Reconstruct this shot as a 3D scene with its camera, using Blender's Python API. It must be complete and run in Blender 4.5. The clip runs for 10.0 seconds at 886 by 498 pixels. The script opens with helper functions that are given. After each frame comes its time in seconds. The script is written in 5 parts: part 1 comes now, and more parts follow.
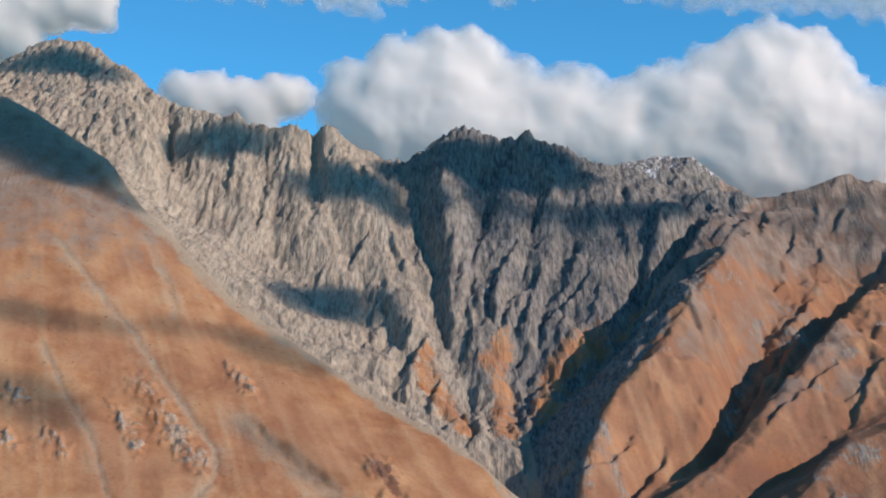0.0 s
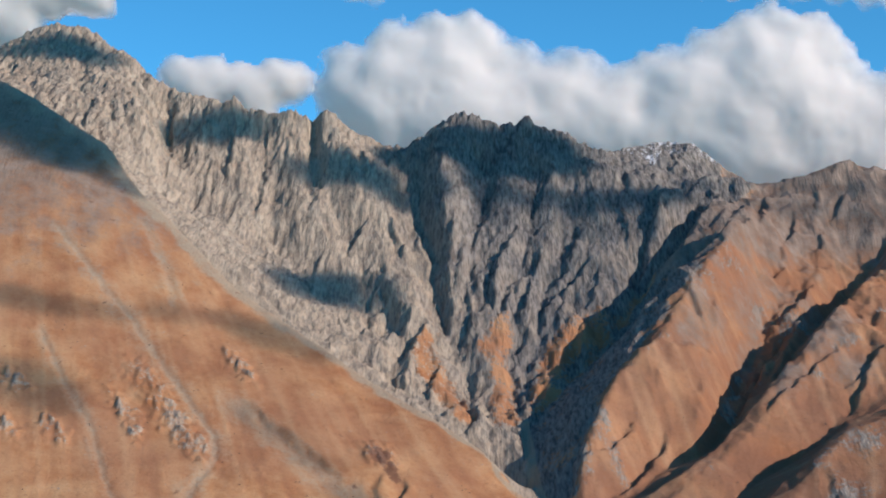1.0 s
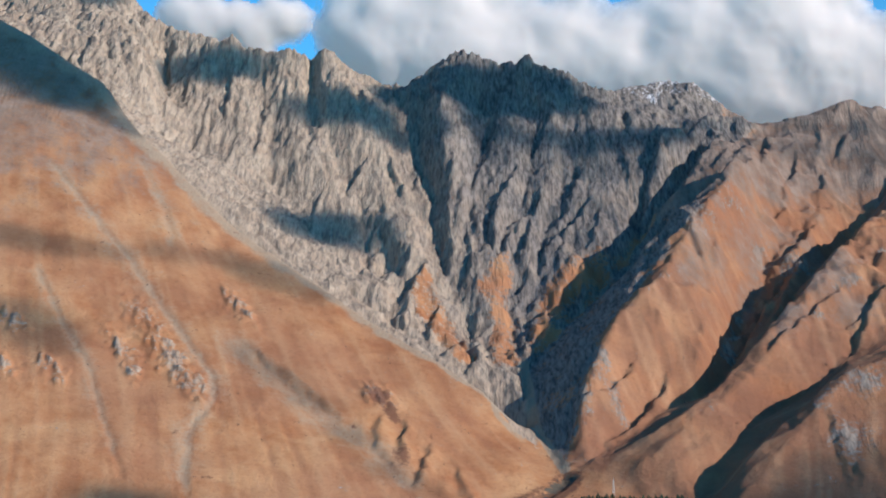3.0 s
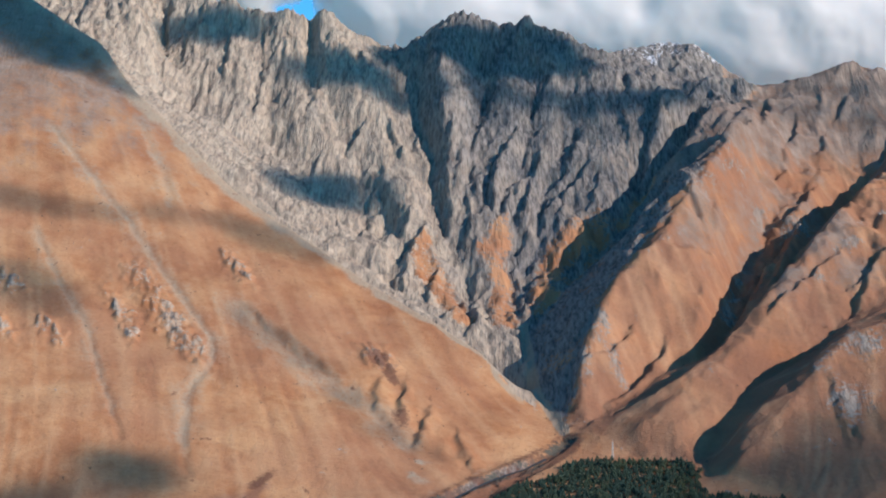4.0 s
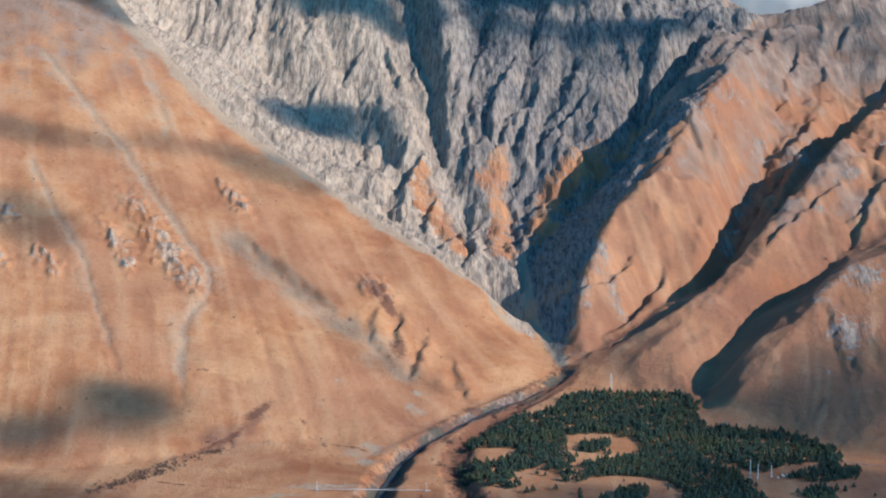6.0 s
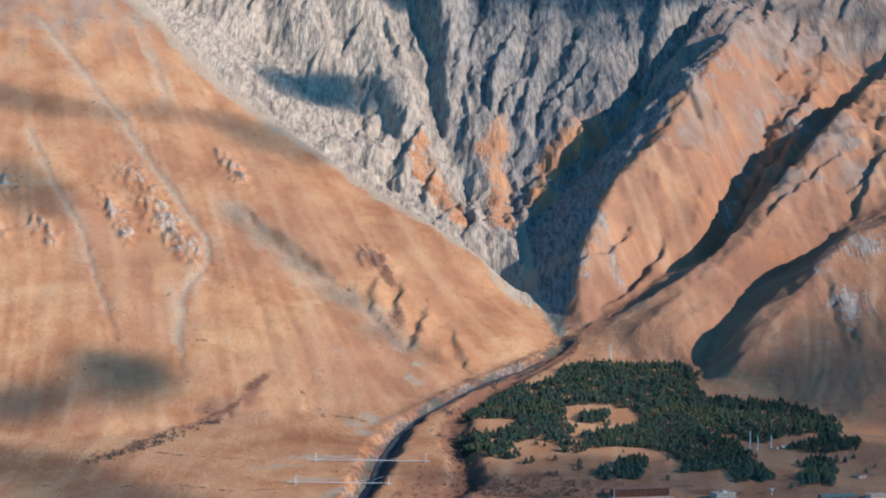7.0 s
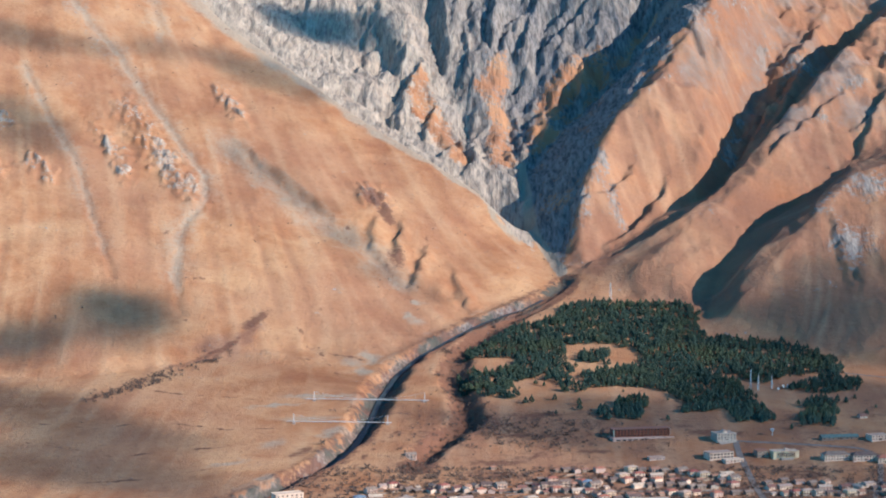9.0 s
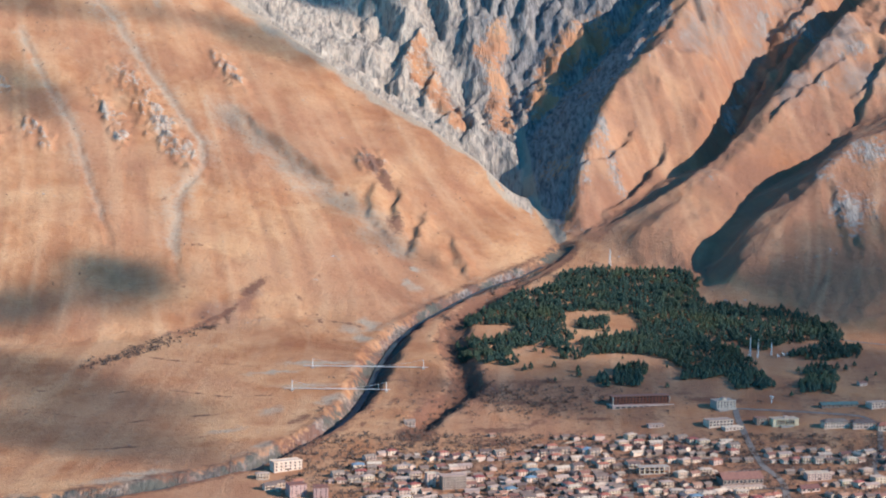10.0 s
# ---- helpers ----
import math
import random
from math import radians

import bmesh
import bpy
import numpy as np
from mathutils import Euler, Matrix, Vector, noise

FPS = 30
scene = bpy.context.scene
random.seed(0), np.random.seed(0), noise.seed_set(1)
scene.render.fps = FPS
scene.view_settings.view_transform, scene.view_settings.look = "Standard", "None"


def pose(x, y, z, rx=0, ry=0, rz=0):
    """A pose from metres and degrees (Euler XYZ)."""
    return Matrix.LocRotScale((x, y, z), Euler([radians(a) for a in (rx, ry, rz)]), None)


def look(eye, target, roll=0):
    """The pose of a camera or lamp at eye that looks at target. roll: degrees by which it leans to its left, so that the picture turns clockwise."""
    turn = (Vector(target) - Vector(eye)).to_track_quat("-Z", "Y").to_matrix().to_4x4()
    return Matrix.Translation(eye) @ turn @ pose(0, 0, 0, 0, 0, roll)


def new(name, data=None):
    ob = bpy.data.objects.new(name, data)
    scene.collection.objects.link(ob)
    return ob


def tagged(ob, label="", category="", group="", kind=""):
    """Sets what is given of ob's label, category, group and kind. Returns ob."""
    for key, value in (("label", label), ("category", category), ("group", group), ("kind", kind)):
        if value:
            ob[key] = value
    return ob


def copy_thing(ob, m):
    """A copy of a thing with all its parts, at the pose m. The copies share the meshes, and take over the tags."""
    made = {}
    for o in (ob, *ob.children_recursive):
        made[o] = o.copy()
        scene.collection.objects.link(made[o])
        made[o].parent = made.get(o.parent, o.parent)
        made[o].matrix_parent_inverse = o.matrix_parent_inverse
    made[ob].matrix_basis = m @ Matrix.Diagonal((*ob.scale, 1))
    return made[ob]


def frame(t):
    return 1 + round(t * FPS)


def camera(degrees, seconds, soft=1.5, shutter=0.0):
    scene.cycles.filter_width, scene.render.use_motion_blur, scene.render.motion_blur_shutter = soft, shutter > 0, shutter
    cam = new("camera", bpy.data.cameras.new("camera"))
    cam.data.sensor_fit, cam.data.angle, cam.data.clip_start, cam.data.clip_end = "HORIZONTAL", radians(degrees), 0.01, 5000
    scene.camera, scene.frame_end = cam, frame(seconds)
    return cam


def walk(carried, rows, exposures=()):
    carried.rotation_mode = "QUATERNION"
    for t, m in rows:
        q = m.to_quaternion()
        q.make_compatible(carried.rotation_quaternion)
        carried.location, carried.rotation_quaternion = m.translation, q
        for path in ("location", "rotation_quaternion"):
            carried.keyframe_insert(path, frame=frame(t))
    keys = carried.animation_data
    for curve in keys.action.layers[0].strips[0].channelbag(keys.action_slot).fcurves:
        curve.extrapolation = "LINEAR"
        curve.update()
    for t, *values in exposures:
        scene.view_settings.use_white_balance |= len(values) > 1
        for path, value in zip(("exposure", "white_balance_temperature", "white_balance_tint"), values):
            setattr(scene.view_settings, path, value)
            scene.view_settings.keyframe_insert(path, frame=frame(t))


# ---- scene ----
FOV = 29.29
cam = camera(FOV, 10.0, soft=2.0)
# seconds, place, and degrees of yaw, pitch and roll: a slow forward glide while the view tips down
ROWS = [
    (0.0, -0.0, 0.0, 420.0, 0.000, 6.000, -0.000),
    (0.5, -0.1, 4.4, 420.1, -0.011, 5.825, 0.043),
    (1.0, -0.3, 8.8, 420.1, -0.026, 5.537, 0.056),
    (1.5, -0.4, 13.2, 420.2, -0.031, 5.052, 0.072),
    (2.0, -0.5, 17.6, 420.3, -0.031, 4.602, 0.098),
    (2.5, -0.6, 22.0, 420.4, -0.043, 4.099, 0.095),
    (4.0, -1.0, 35.1, 420.6, -0.086, 2.234, 0.173),
    (4.5, -1.2, 39.5, 420.7, -0.101, 1.591, 0.199),
    (5.0, -1.3, 43.9, 420.7, -0.129, 1.023, 0.217),
    (5.5, -1.4, 48.3, 420.8, -0.152, 0.434, 0.264),
    (7.0, -1.8, 61.5, 421.0, -0.210, -1.113, 0.334),
    (7.5, -1.9, 65.9, 421.1, -0.218, -1.657, 0.388),
    (8.0, -2.1, 70.2, 421.2, -0.232, -2.175, 0.412),
    (8.5, -2.2, 74.6, 421.2, -0.243, -2.702, 0.444),
    (9.0, -2.3, 79.0, 421.3, -0.258, -3.217, 0.462),
    (9.5, -2.5, 83.4, 421.4, -0.275, -3.796, 0.515),
    (10.0, -2.6, 87.8, 421.4, -0.311, -4.361, 0.525),
]
EXPOSURES = [(0.0, 0.02, 6750, 15), (4.5, 0.31, 6420, 14), (10.0, 0.72, 6120, 12)]
walk(cam, [(t, pose(x, y, z, 0, 0, yaw) @ pose(0, 0, 0, 90 + pitch) @ pose(0, 0, 0, 0, 0, roll)) for t, x, y, z, yaw, pitch, roll in ROWS], EXPOSURES)

# ---- light: a low autumn sun over the right shoulder, a deep mountain sky ----
SUN_UP, SUN_TURN = 25.0, 117.0  # height, and degrees clockwise from straight ahead
TO_SUN = Vector((math.sin(radians(SUN_TURN)) * math.cos(radians(SUN_UP)), math.cos(radians(SUN_TURN)) * math.cos(radians(SUN_UP)), math.sin(radians(SUN_UP))))
sun = new("sun", bpy.data.lights.new("sun", "SUN"))
sun.data.energy, sun.data.angle, sun.data.color = 5.0, radians(0.6), (1.0, 0.88, 0.77)
sun.matrix_world = look((0, 0, 3000), Vector((0, 0, 3000)) - TO_SUN)
world = bpy.data.worlds.new("sky")
scene.world = world
world.use_nodes = True
sky = world.node_tree.nodes.new("ShaderNodeTexSky")
sky.sky_type, sky.sun_disc = "NISHITA", False
sky.sun_elevation, sky.sun_rotation = radians(SUN_UP), radians(SUN_TURN)
sky.altitude, sky.air_density, sky.dust_density, sky.ozone_density = 2200, 0.7, 0.0, 3.0
background = world.node_tree.nodes["Background"]
background.inputs["Strength"].default_value = 0.225
tint = world.node_tree.nodes.new("ShaderNodeMix")  # the teal cast of the thin, cold air
tint.data_type, tint.blend_type = "RGBA", "MULTIPLY"
tint.inputs[0].default_value, tint.inputs[7].default_value = 1.0, (0.24, 0.80, 0.87, 1)
world.node_tree.links.new(sky.outputs["Color"], tint.inputs[6])
world.node_tree.links.new(tint.outputs[2], background.inputs["Color"])

# ---- materials ----


def material(name):
    m = bpy.data.materials.new(name)
    m.use_nodes = True
    m.node_tree.nodes.clear()
    return m, m.node_tree.nodes, m.node_tree.links


class Nodes:
    """Short names for the node kinds that the materials use."""

    def __init__(self, name):
        self.mat, self.nodes, self.links = material(name)
        self.out = self.nodes.new("ShaderNodeOutputMaterial")

    def put(self, node, key, value):
        if hasattr(value, "is_output"):
            self.links.new(value, node.inputs[key])
        elif value is not None:
            node.inputs[key].default_value = value

    def coords(self, kind="Object"):
        return self.nodes.new("ShaderNodeTexCoord").outputs[kind]

    def place(self):
        return self.nodes.new("ShaderNodeNewGeometry").outputs["Position"]

    def normal(self):
        return self.nodes.new("ShaderNodeNewGeometry").outputs["Normal"]

    def scaled(self, vector, scale, turn=(0, 0, 0)):
        n = self.nodes.new("ShaderNodeMapping")
        self.put(n, "Vector", vector)
        self.put(n, "Scale", scale)
        self.put(n, "Rotation", turn)
        return n.outputs[0]

    def noise(self, vector, scale, detail=4, rough=0.55, warp=0.0):
        n = self.nodes.new("ShaderNodeTexNoise")
        self.put(n, "Vector", vector)
        for key, value in (("Scale", scale), ("Detail", detail), ("Roughness", rough), ("Distortion", warp)):
            self.put(n, key, value)
        return n.outputs["Fac"]

    def ramp(self, fac, *stops):
        n = self.nodes.new("ShaderNodeValToRGB")
        self.put(n, "Fac", fac)
        e = n.color_ramp.elements
        while len(e) < len(stops):
            e.new(0.5)
        for k, (at, colour) in enumerate(stops):
            e[k].position = at
            e[k].color = (colour, colour, colour, 1) if isinstance(colour, (int, float)) else (*colour, 1)
        return n.outputs["Color"]

    def mix(self, fac, a, b, how="MIX"):
        n = self.nodes.new("ShaderNodeMix")
        n.data_type, n.blend_type = "RGBA", how
        self.put(n, 0, fac)
        self.put(n, 6, a if not isinstance(a, tuple) else (*a, 1))
        self.put(n, 7, b if not isinstance(b, tuple) else (*b, 1))
        return n.outputs[2]

    def sum(self, how, a, b, c=None):
        n = self.nodes.new("ShaderNodeMath")
        n.operation = how
        self.put(n, 0, a), self.put(n, 1, b)
        if c is not None:
            self.put(n, 2, c)
        return n.outputs[0]

    def value(self, name):
        n = self.nodes.new("ShaderNodeAttribute")
        n.attribute_name = name
        return n.outputs["Fac"]

    def chance(self):
        return self.nodes.new("ShaderNodeObjectInfo").outputs["Random"]

    def island(self):
        return self.nodes.new("ShaderNodeNewGeometry").outputs["Random Per Island"]

    def bump(self, height, strength=0.5, distance=1.0):
        n = self.nodes.new("ShaderNodeBump")
        self.put(n, "Height", height), self.put(n, "Strength", strength), self.put(n, "Distance", distance)
        return n.outputs[0]

    def done(self, colour, rough=0.9, bump=None, metal=0.0, gloss=0.2):
        n = self.nodes.new("ShaderNodeBsdfPrincipled")
        self.put(n, "Base Color", (*colour, 1) if isinstance(colour, tuple) else colour)
        self.put(n, "Roughness", rough), self.put(n, "Metallic", metal), self.put(n, "Specular IOR Level", gloss)
        if bump is not None:
            self.put(n, "Normal", bump)
        self.links.new(n.outputs[0], self.out.inputs["Surface"])
        return self.mat


def ground_material():
    s = Nodes("dry_mountain_ground")
    at = s.place()
    big, mid, fine = s.noise(at, 0.004, 4), s.noise(at, 0.022, 6, 0.6), s.noise(at, 0.14, 5, 0.65)
    fall = s.noise(s.scaled(at, (0.055, 0.014, 0.014)), 1.0, 6, 0.62, 0.7)
    wash = s.value("wash")
    grass = s.mix(s.ramp(mid, (0.34, 0.0), (0.66, 1.0)), (0.34, 0.152, 0.071), (0.45, 0.252, 0.132))
    broad = s.noise(at, 0.0065, 5, 0.6, 0.6)
    grass = s.mix(s.ramp(broad, (0.32, 0.9), (0.50, 0.0)), grass, (0.25, 0.103, 0.05))
    grass = s.mix(s.ramp(broad, (0.52, 0.0), (0.68, 0.7)), grass, (0.50, 0.30, 0.158))
    grass = s.mix(s.ramp(big, (0.40, 0.0), (0.62, 0.6)), grass, (0.31, 0.155, 0.092))
    grass = s.mix(s.ramp(s.sum("ADD", s.value("rust"), s.sum("MULTIPLY", s.sum("SUBTRACT", mid, 0.5), 1.2)), (0.25, 0.0), (0.85, 0.85)), grass, (0.225, 0.112, 0.068))
    grass = s.mix(s.ramp(wash, (0.50, 0.0), (0.80, 0.42)), grass, (0.47, 0.30, 0.175))
    grass = s.mix(s.ramp(wash, (0.20, 0.40), (0.48, 0.0)), grass, (0.235, 0.112, 0.068))
    grass = s.mix(s.ramp(fine, (0.30, 0.32), (0.47, 0.0)), grass, (0.16, 0.085, 0.052))
    grass = s.mix(1.0, grass, s.mix(s.value("rust"), (1.0, 1.0, 0.99), (0.985, 0.98, 1.02)), "MULTIPLY")
    stone = s.mix(s.ramp(fall, (0.34, 0.0), (0.62, 1.0)), (0.19, 0.158, 0.124), (0.435, 0.362, 0.28))
    stone = s.mix(s.ramp(mid, (0.42, 0.0), (0.66, 0.75)), stone, (0.36, 0.28, 0.21))
    stone = s.mix(s.ramp(wash, (0.55, 0.0), (0.75, 0.6)), stone, (0.40, 0.345, 0.275))
    streak = s.noise(s.scaled(at, (0.30, 0.04, 0.05)), 1.0, 3, 0.55, 0.3)
    stone = s.mix(s.ramp(streak, (0.32, 0.36), (0.50, 0.0)), stone, (0.092, 0.085, 0.082))
    crack = s.noise(s.scaled(at, (0.17, 0.035, 0.04)), 1.0, 4, 0.6, 0.4)
    stone = s.mix(s.ramp(crack, (0.36, 0.5), (0.49, 0.0)), stone, (0.10, 0.092, 0.088))
    stone = s.mix(s.ramp(crack, (0.56, 0.0), (0.68, 0.55)), stone, (0.43, 0.36, 0.285))
    # slate value: darker, cooler stone; it also carries shade painted on an eastern flank
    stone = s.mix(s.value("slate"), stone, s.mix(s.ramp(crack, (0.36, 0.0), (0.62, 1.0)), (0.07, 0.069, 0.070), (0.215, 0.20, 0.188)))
    wobble = s.sum("ADD", s.sum("MULTIPLY", s.sum("SUBTRACT", fine, 0.5), 1.5), s.sum("MULTIPLY", s.sum("SUBTRACT", mid, 0.5), 1.3))
    fallw = s.sum("ADD", wobble, s.sum("MULTIPLY", s.sum("SUBTRACT", fall, 0.5), 0.8))
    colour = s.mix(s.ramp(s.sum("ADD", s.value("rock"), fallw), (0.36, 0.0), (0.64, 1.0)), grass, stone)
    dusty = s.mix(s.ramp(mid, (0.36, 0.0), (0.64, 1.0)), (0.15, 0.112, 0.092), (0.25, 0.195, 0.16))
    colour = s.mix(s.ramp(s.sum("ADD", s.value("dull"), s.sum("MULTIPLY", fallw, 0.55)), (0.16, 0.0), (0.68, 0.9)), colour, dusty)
    loose = s.mix(s.sum("MULTIPLY_ADD", streak, 0.7, s.sum("MULTIPLY", fine, 0.3)), (0.21, 0.175, 0.13), (0.40, 0.335, 0.25))
    colour = s.mix(s.ramp(s.sum("ADD", s.value("scree"), s.sum("MULTIPLY", wobble, 0.6)), (0.30, 0.0), (0.95, 0.85)), colour, loose)
    twigs = s.mix(fine, (0.075, 0.037, 0.027), (0.20, 0.093, 0.06))
    colour = s.mix(s.ramp(s.sum("ADD", s.value("brush"), wobble), (0.45, 0.0), (0.8, 0.85)), colour, twigs)
    shrubs = s.mix(fine, (0.045, 0.055, 0.048), (0.11, 0.105, 0.085))
    colour = s.mix(s.ramp(s.sum("ADD", s.value("scrub"), wobble), (0.35, 0.0), (0.7, 0.92)), colour, shrubs)
    colour = s.mix(s.ramp(s.sum("ADD", s.value("snow"), wobble), (0.45, 0.0), (0.65, 0.9)), colour, (0.652, 0.66, 0.684))
    soil = s.sum("MULTIPLY", s.sum("ADD", s.sum("MULTIPLY", fine, 2.0), s.noise(at, 0.5, 4)), s.sum("MULTIPLY_ADD", s.value("rough"), -0.75, 1.0))
    ledges = s.sum("MULTIPLY_ADD", streak, 2.5, s.sum("MULTIPLY_ADD", crack, 5.0, s.sum("MULTIPLY", fall, 5.0)))
    relief = s.sum("MULTIPLY_ADD", ledges, s.value("rough"), soil)
    return s.done(colour, 0.95, s.bump(relief, 0.6, 1.6), gloss=0.1)


ground_mat = ground_material()


def plain(name, colour, other, scale, rough=0.85, metal=0.0, gloss=0.3, vary=0.0):
    """A surface of two mingled tones, with a finer grain over it; vary: how much pieces differ from one another."""
    s = Nodes(name)
    at = s.coords()
    tone = s.mix(s.ramp(s.noise(at, scale, 4), (0.35, 0.0), (0.65, 1.0)), colour, other)
    tone = s.mix(s.ramp(s.noise(at, scale * 9, 3), (0.4, 0.25), (0.55, 0.0)), tone, tuple(0.55 * c for c in colour))
    if vary:
        n = s.nodes.new("ShaderNodeHueSaturation")
        s.put(n, "Value", s.sum("MULTIPLY_ADD", s.chance(), vary * 2, 1 - vary))
        s.put(n, "Hue", s.sum("MULTIPLY_ADD", s.chance(), 0.03, 0.485))
        s.put(n, "Color", tone)
        tone = n.outputs[0]
    return s.done(tone, rough, s.bump(s.noise(at, scale * 9, 3), 0.3, 0.05), metal, gloss)


water_mat = plain("stream_water", (0.02, 0.035, 0.04), (0.05, 0.07, 0.075), 0.2, 0.5, gloss=0.3)
road_mat = plain("worn_asphalt", (0.15, 0.125, 0.108), (0.215, 0.18, 0.152), 0.1, 0.9)
white_wall = plain("white_plaster", (0.60, 0.44, 0.33), (0.46, 0.33, 0.25), 0.3, vary=0.18)
cream_wall = plain("cream_plaster", (0.56, 0.43, 0.29), (0.46, 0.34, 0.22), 0.3, vary=0.15)
stone_wall = plain("grey_stone", (0.26, 0.19, 0.145), (0.18, 0.13, 0.10), 0.6, vary=0.25)
pink_wall = plain("pink_plaster", (0.477, 0.318, 0.254), (0.398, 0.254, 0.207), 0.3, vary=0.15)
concrete = plain("bare_concrete", (0.36, 0.30, 0.25), (0.26, 0.215, 0.18), 0.4, vary=0.15)
tin_roof = plain("grey_sheet_roof", (0.27, 0.19, 0.145), (0.18, 0.125, 0.10), 0.3, 0.6, 0.3, vary=0.35)
rust_roof = plain("rusty_sheet_roof", (0.27, 0.13, 0.09), (0.19, 0.095, 0.07), 0.4, 0.75, vary=0.35)
red_roof = plain("red_painted_roof", (0.36, 0.12, 0.08), (0.28, 0.10, 0.07), 0.3, 0.6, vary=0.25)
pale_roof = plain("pale_slate_roof", (0.46, 0.34, 0.26), (0.33, 0.24, 0.185), 0.3, 0.8, vary=0.2)
blue_roof = plain("blue_sheet_roof", (0.156, 0.234, 0.284), (0.121, 0.177, 0.22), 0.3, 0.6, vary=0.2)
green_roof = plain("green_sheet_roof", (0.114, 0.17, 0.156), (0.085, 0.128, 0.121), 0.3, 0.6, vary=0.1)
dark_glass = plain("window_glass", (0.03, 0.035, 0.04), (0.05, 0.055, 0.06), 0.5, 0.12, gloss=0.6)
door_wood = plain("brown_door", (0.099, 0.057, 0.035), (0.071, 0.043, 0.028), 0.8, 0.7)
red_wood = plain("red_brown_cladding", (0.192, 0.071, 0.043), (0.142, 0.053, 0.035), 0.3, 0.8)
white_steel = plain("white_painted_steel", (0.572, 0.572, 0.557), (0.493, 0.486, 0.461), 0.5, 0.5, 0.2)
bark = plain("pine_bark", (0.13, 0.085, 0.06), (0.09, 0.06, 0.045), 1.5)
twig = plain("bare_twigs", (0.10, 0.062, 0.048), (0.06, 0.041, 0.033), 0.8, vary=0.3)


def needle_material():
    s = Nodes("pine_needles")
    tone = s.mix(s.island(), (0.020, 0.044, 0.038), (0.050, 0.084, 0.060))
    tone = s.mix(s.ramp(s.noise(s.place(), 0.016, 3), (0.46, 0.0), (0.66, 0.6)), tone, (0.075, 0.09, 0.04))
    return s.done(tone, 0.8, gloss=0.15)


needles = needle_material()


def cloud_material(name, body):
    """Sunlit vapour: soft white, fraying to clear air at its rim."""
    s = Nodes(name)
    white, glow, clear = s.nodes.new("ShaderNodeBsdfDiffuse"), s.nodes.new("ShaderNodeBsdfTranslucent"), s.nodes.new("ShaderNodeBsdfTransparent")
    for n in (white, glow):
        n.inputs["Color"].default_value = (0.96, 0.89, 0.85, 1)
    puff, veil = s.nodes.new("ShaderNodeMixShader"), s.nodes.new("ShaderNodeMixShader")
    s.put(puff, 0, 0.45), s.links.new(white.outputs[0], puff.inputs[1]), s.links.new(glow.outputs[0], puff.inputs[2])
    fray = s.sum("MULTIPLY", s.sum("SUBTRACT", s.noise(s.place(), 0.02, 6, 0.6), 0.5), 1.6)
    fray = s.sum("MULTIPLY", fray, s.sum("SUBTRACT", 1.0, s.value("dense")))
    fac = s.nodes.new("ShaderNodeClamp")
    s.put(fac, 0, s.sum("MULTIPLY", s.sum("ADD", s.value("dense"), fray), body))
    s.put(veil, 0, fac.outputs[0])
    s.links.new(clear.outputs[0], veil.inputs[1]), s.links.new(puff.outputs[0], veil.inputs[2])
    s.links.new(veil.outputs[0], s.out.inputs["Surface"])
    return s.mat


cloud_mat, wisp_mat = cloud_material("cloud_vapour", 1.0), cloud_material("thin_cloud_vapour", 0.7)
veil_mat, mist_mat = cloud_material("thin_veil_vapour", 0.46), cloud_material("mist_vapour", 0.42)


# ---- terrain: a skeleton of crests, gullies and feet, a membrane over it, then rain ----
CELL, X0, Y0, NX, NY = 10.0, -1400.0, 1400.0, 291, 351
pins = np.full((NY, NX), np.nan)


def line(*points):
    """Pins the ground to a crest, a gully or a foot of a slope."""
    for (xa, ya, za), (xb, yb, zb) in zip(points, points[1:]):
        n = max(2, int(math.hypot(xb - xa, yb - ya) / 4))
        for k in range(n + 1):
            s = k / n
            i, j = round((ya + (yb - ya) * s - Y0) / CELL), round((xa + (xb - xa) * s - X0) / CELL)
            if 0 <= i < NY and 0 <= j < NX:
                pins[i, j] = za + (zb - za) * s


line((-690, 1700, 52), (-418, 1700, 54), (-146, 1700, 56), (126, 1700, 58), (454, 1700, 61), (727, 1700, 63))
line((-694, 1850, 67), (-338, 1850, 70), (18, 1850, 73), (376, 1850, 76), (733, 1850, 79))
line((-771, 2050, 94), (-376, 2050, 97), (-46, 2050, 100), (285, 2050, 103), (748, 2050, 106))
line((-37, 2280, 137), (243, 2280, 139), (535, 2270, 139), (789, 2260, 139))
line((89, 2500, 182), (192, 2590, 199), (278, 2610, 207), (372, 2560, 204), (394, 2490, 186))
line((-786, 2280, 130), (-559, 2255, 127), (-417, 2270, 131), (-279, 2335, 146), (-168, 2370, 153), (-96, 2290, 135), (-39, 2410, 160), (49, 2540, 189), (126, 2610, 206), (200, 2690, 226))
line((194, 2690, 228), (156, 2765, 259), (132, 2795, 278), (113, 2820, 296), (95, 2845, 323), (68, 2875, 354), (21, 2920, 386), (-77, 2990, 446), (-172, 3060, 504), (-315, 3180, 602), (-408, 3250, 665), (-535, 3370, 791), (-640, 3450, 891), (-701, 3500, 981), (-810, 3560, 1047), (-881, 3600, 1096), (-966, 3640, 1144), (-1179, 3720, 1257))
line((150, 2900, 258), (112, 2950, 296), (60, 3000, 350), (-20, 3060, 396), (-102, 3120, 441), (-189, 3190, 494), (-327, 3310, 594), (-424, 3380, 659), (-556, 3500, 789), (-664, 3580, 892), (-786, 3680, 983), (-929, 3800, 1079), (-1167, 3900, 1203))
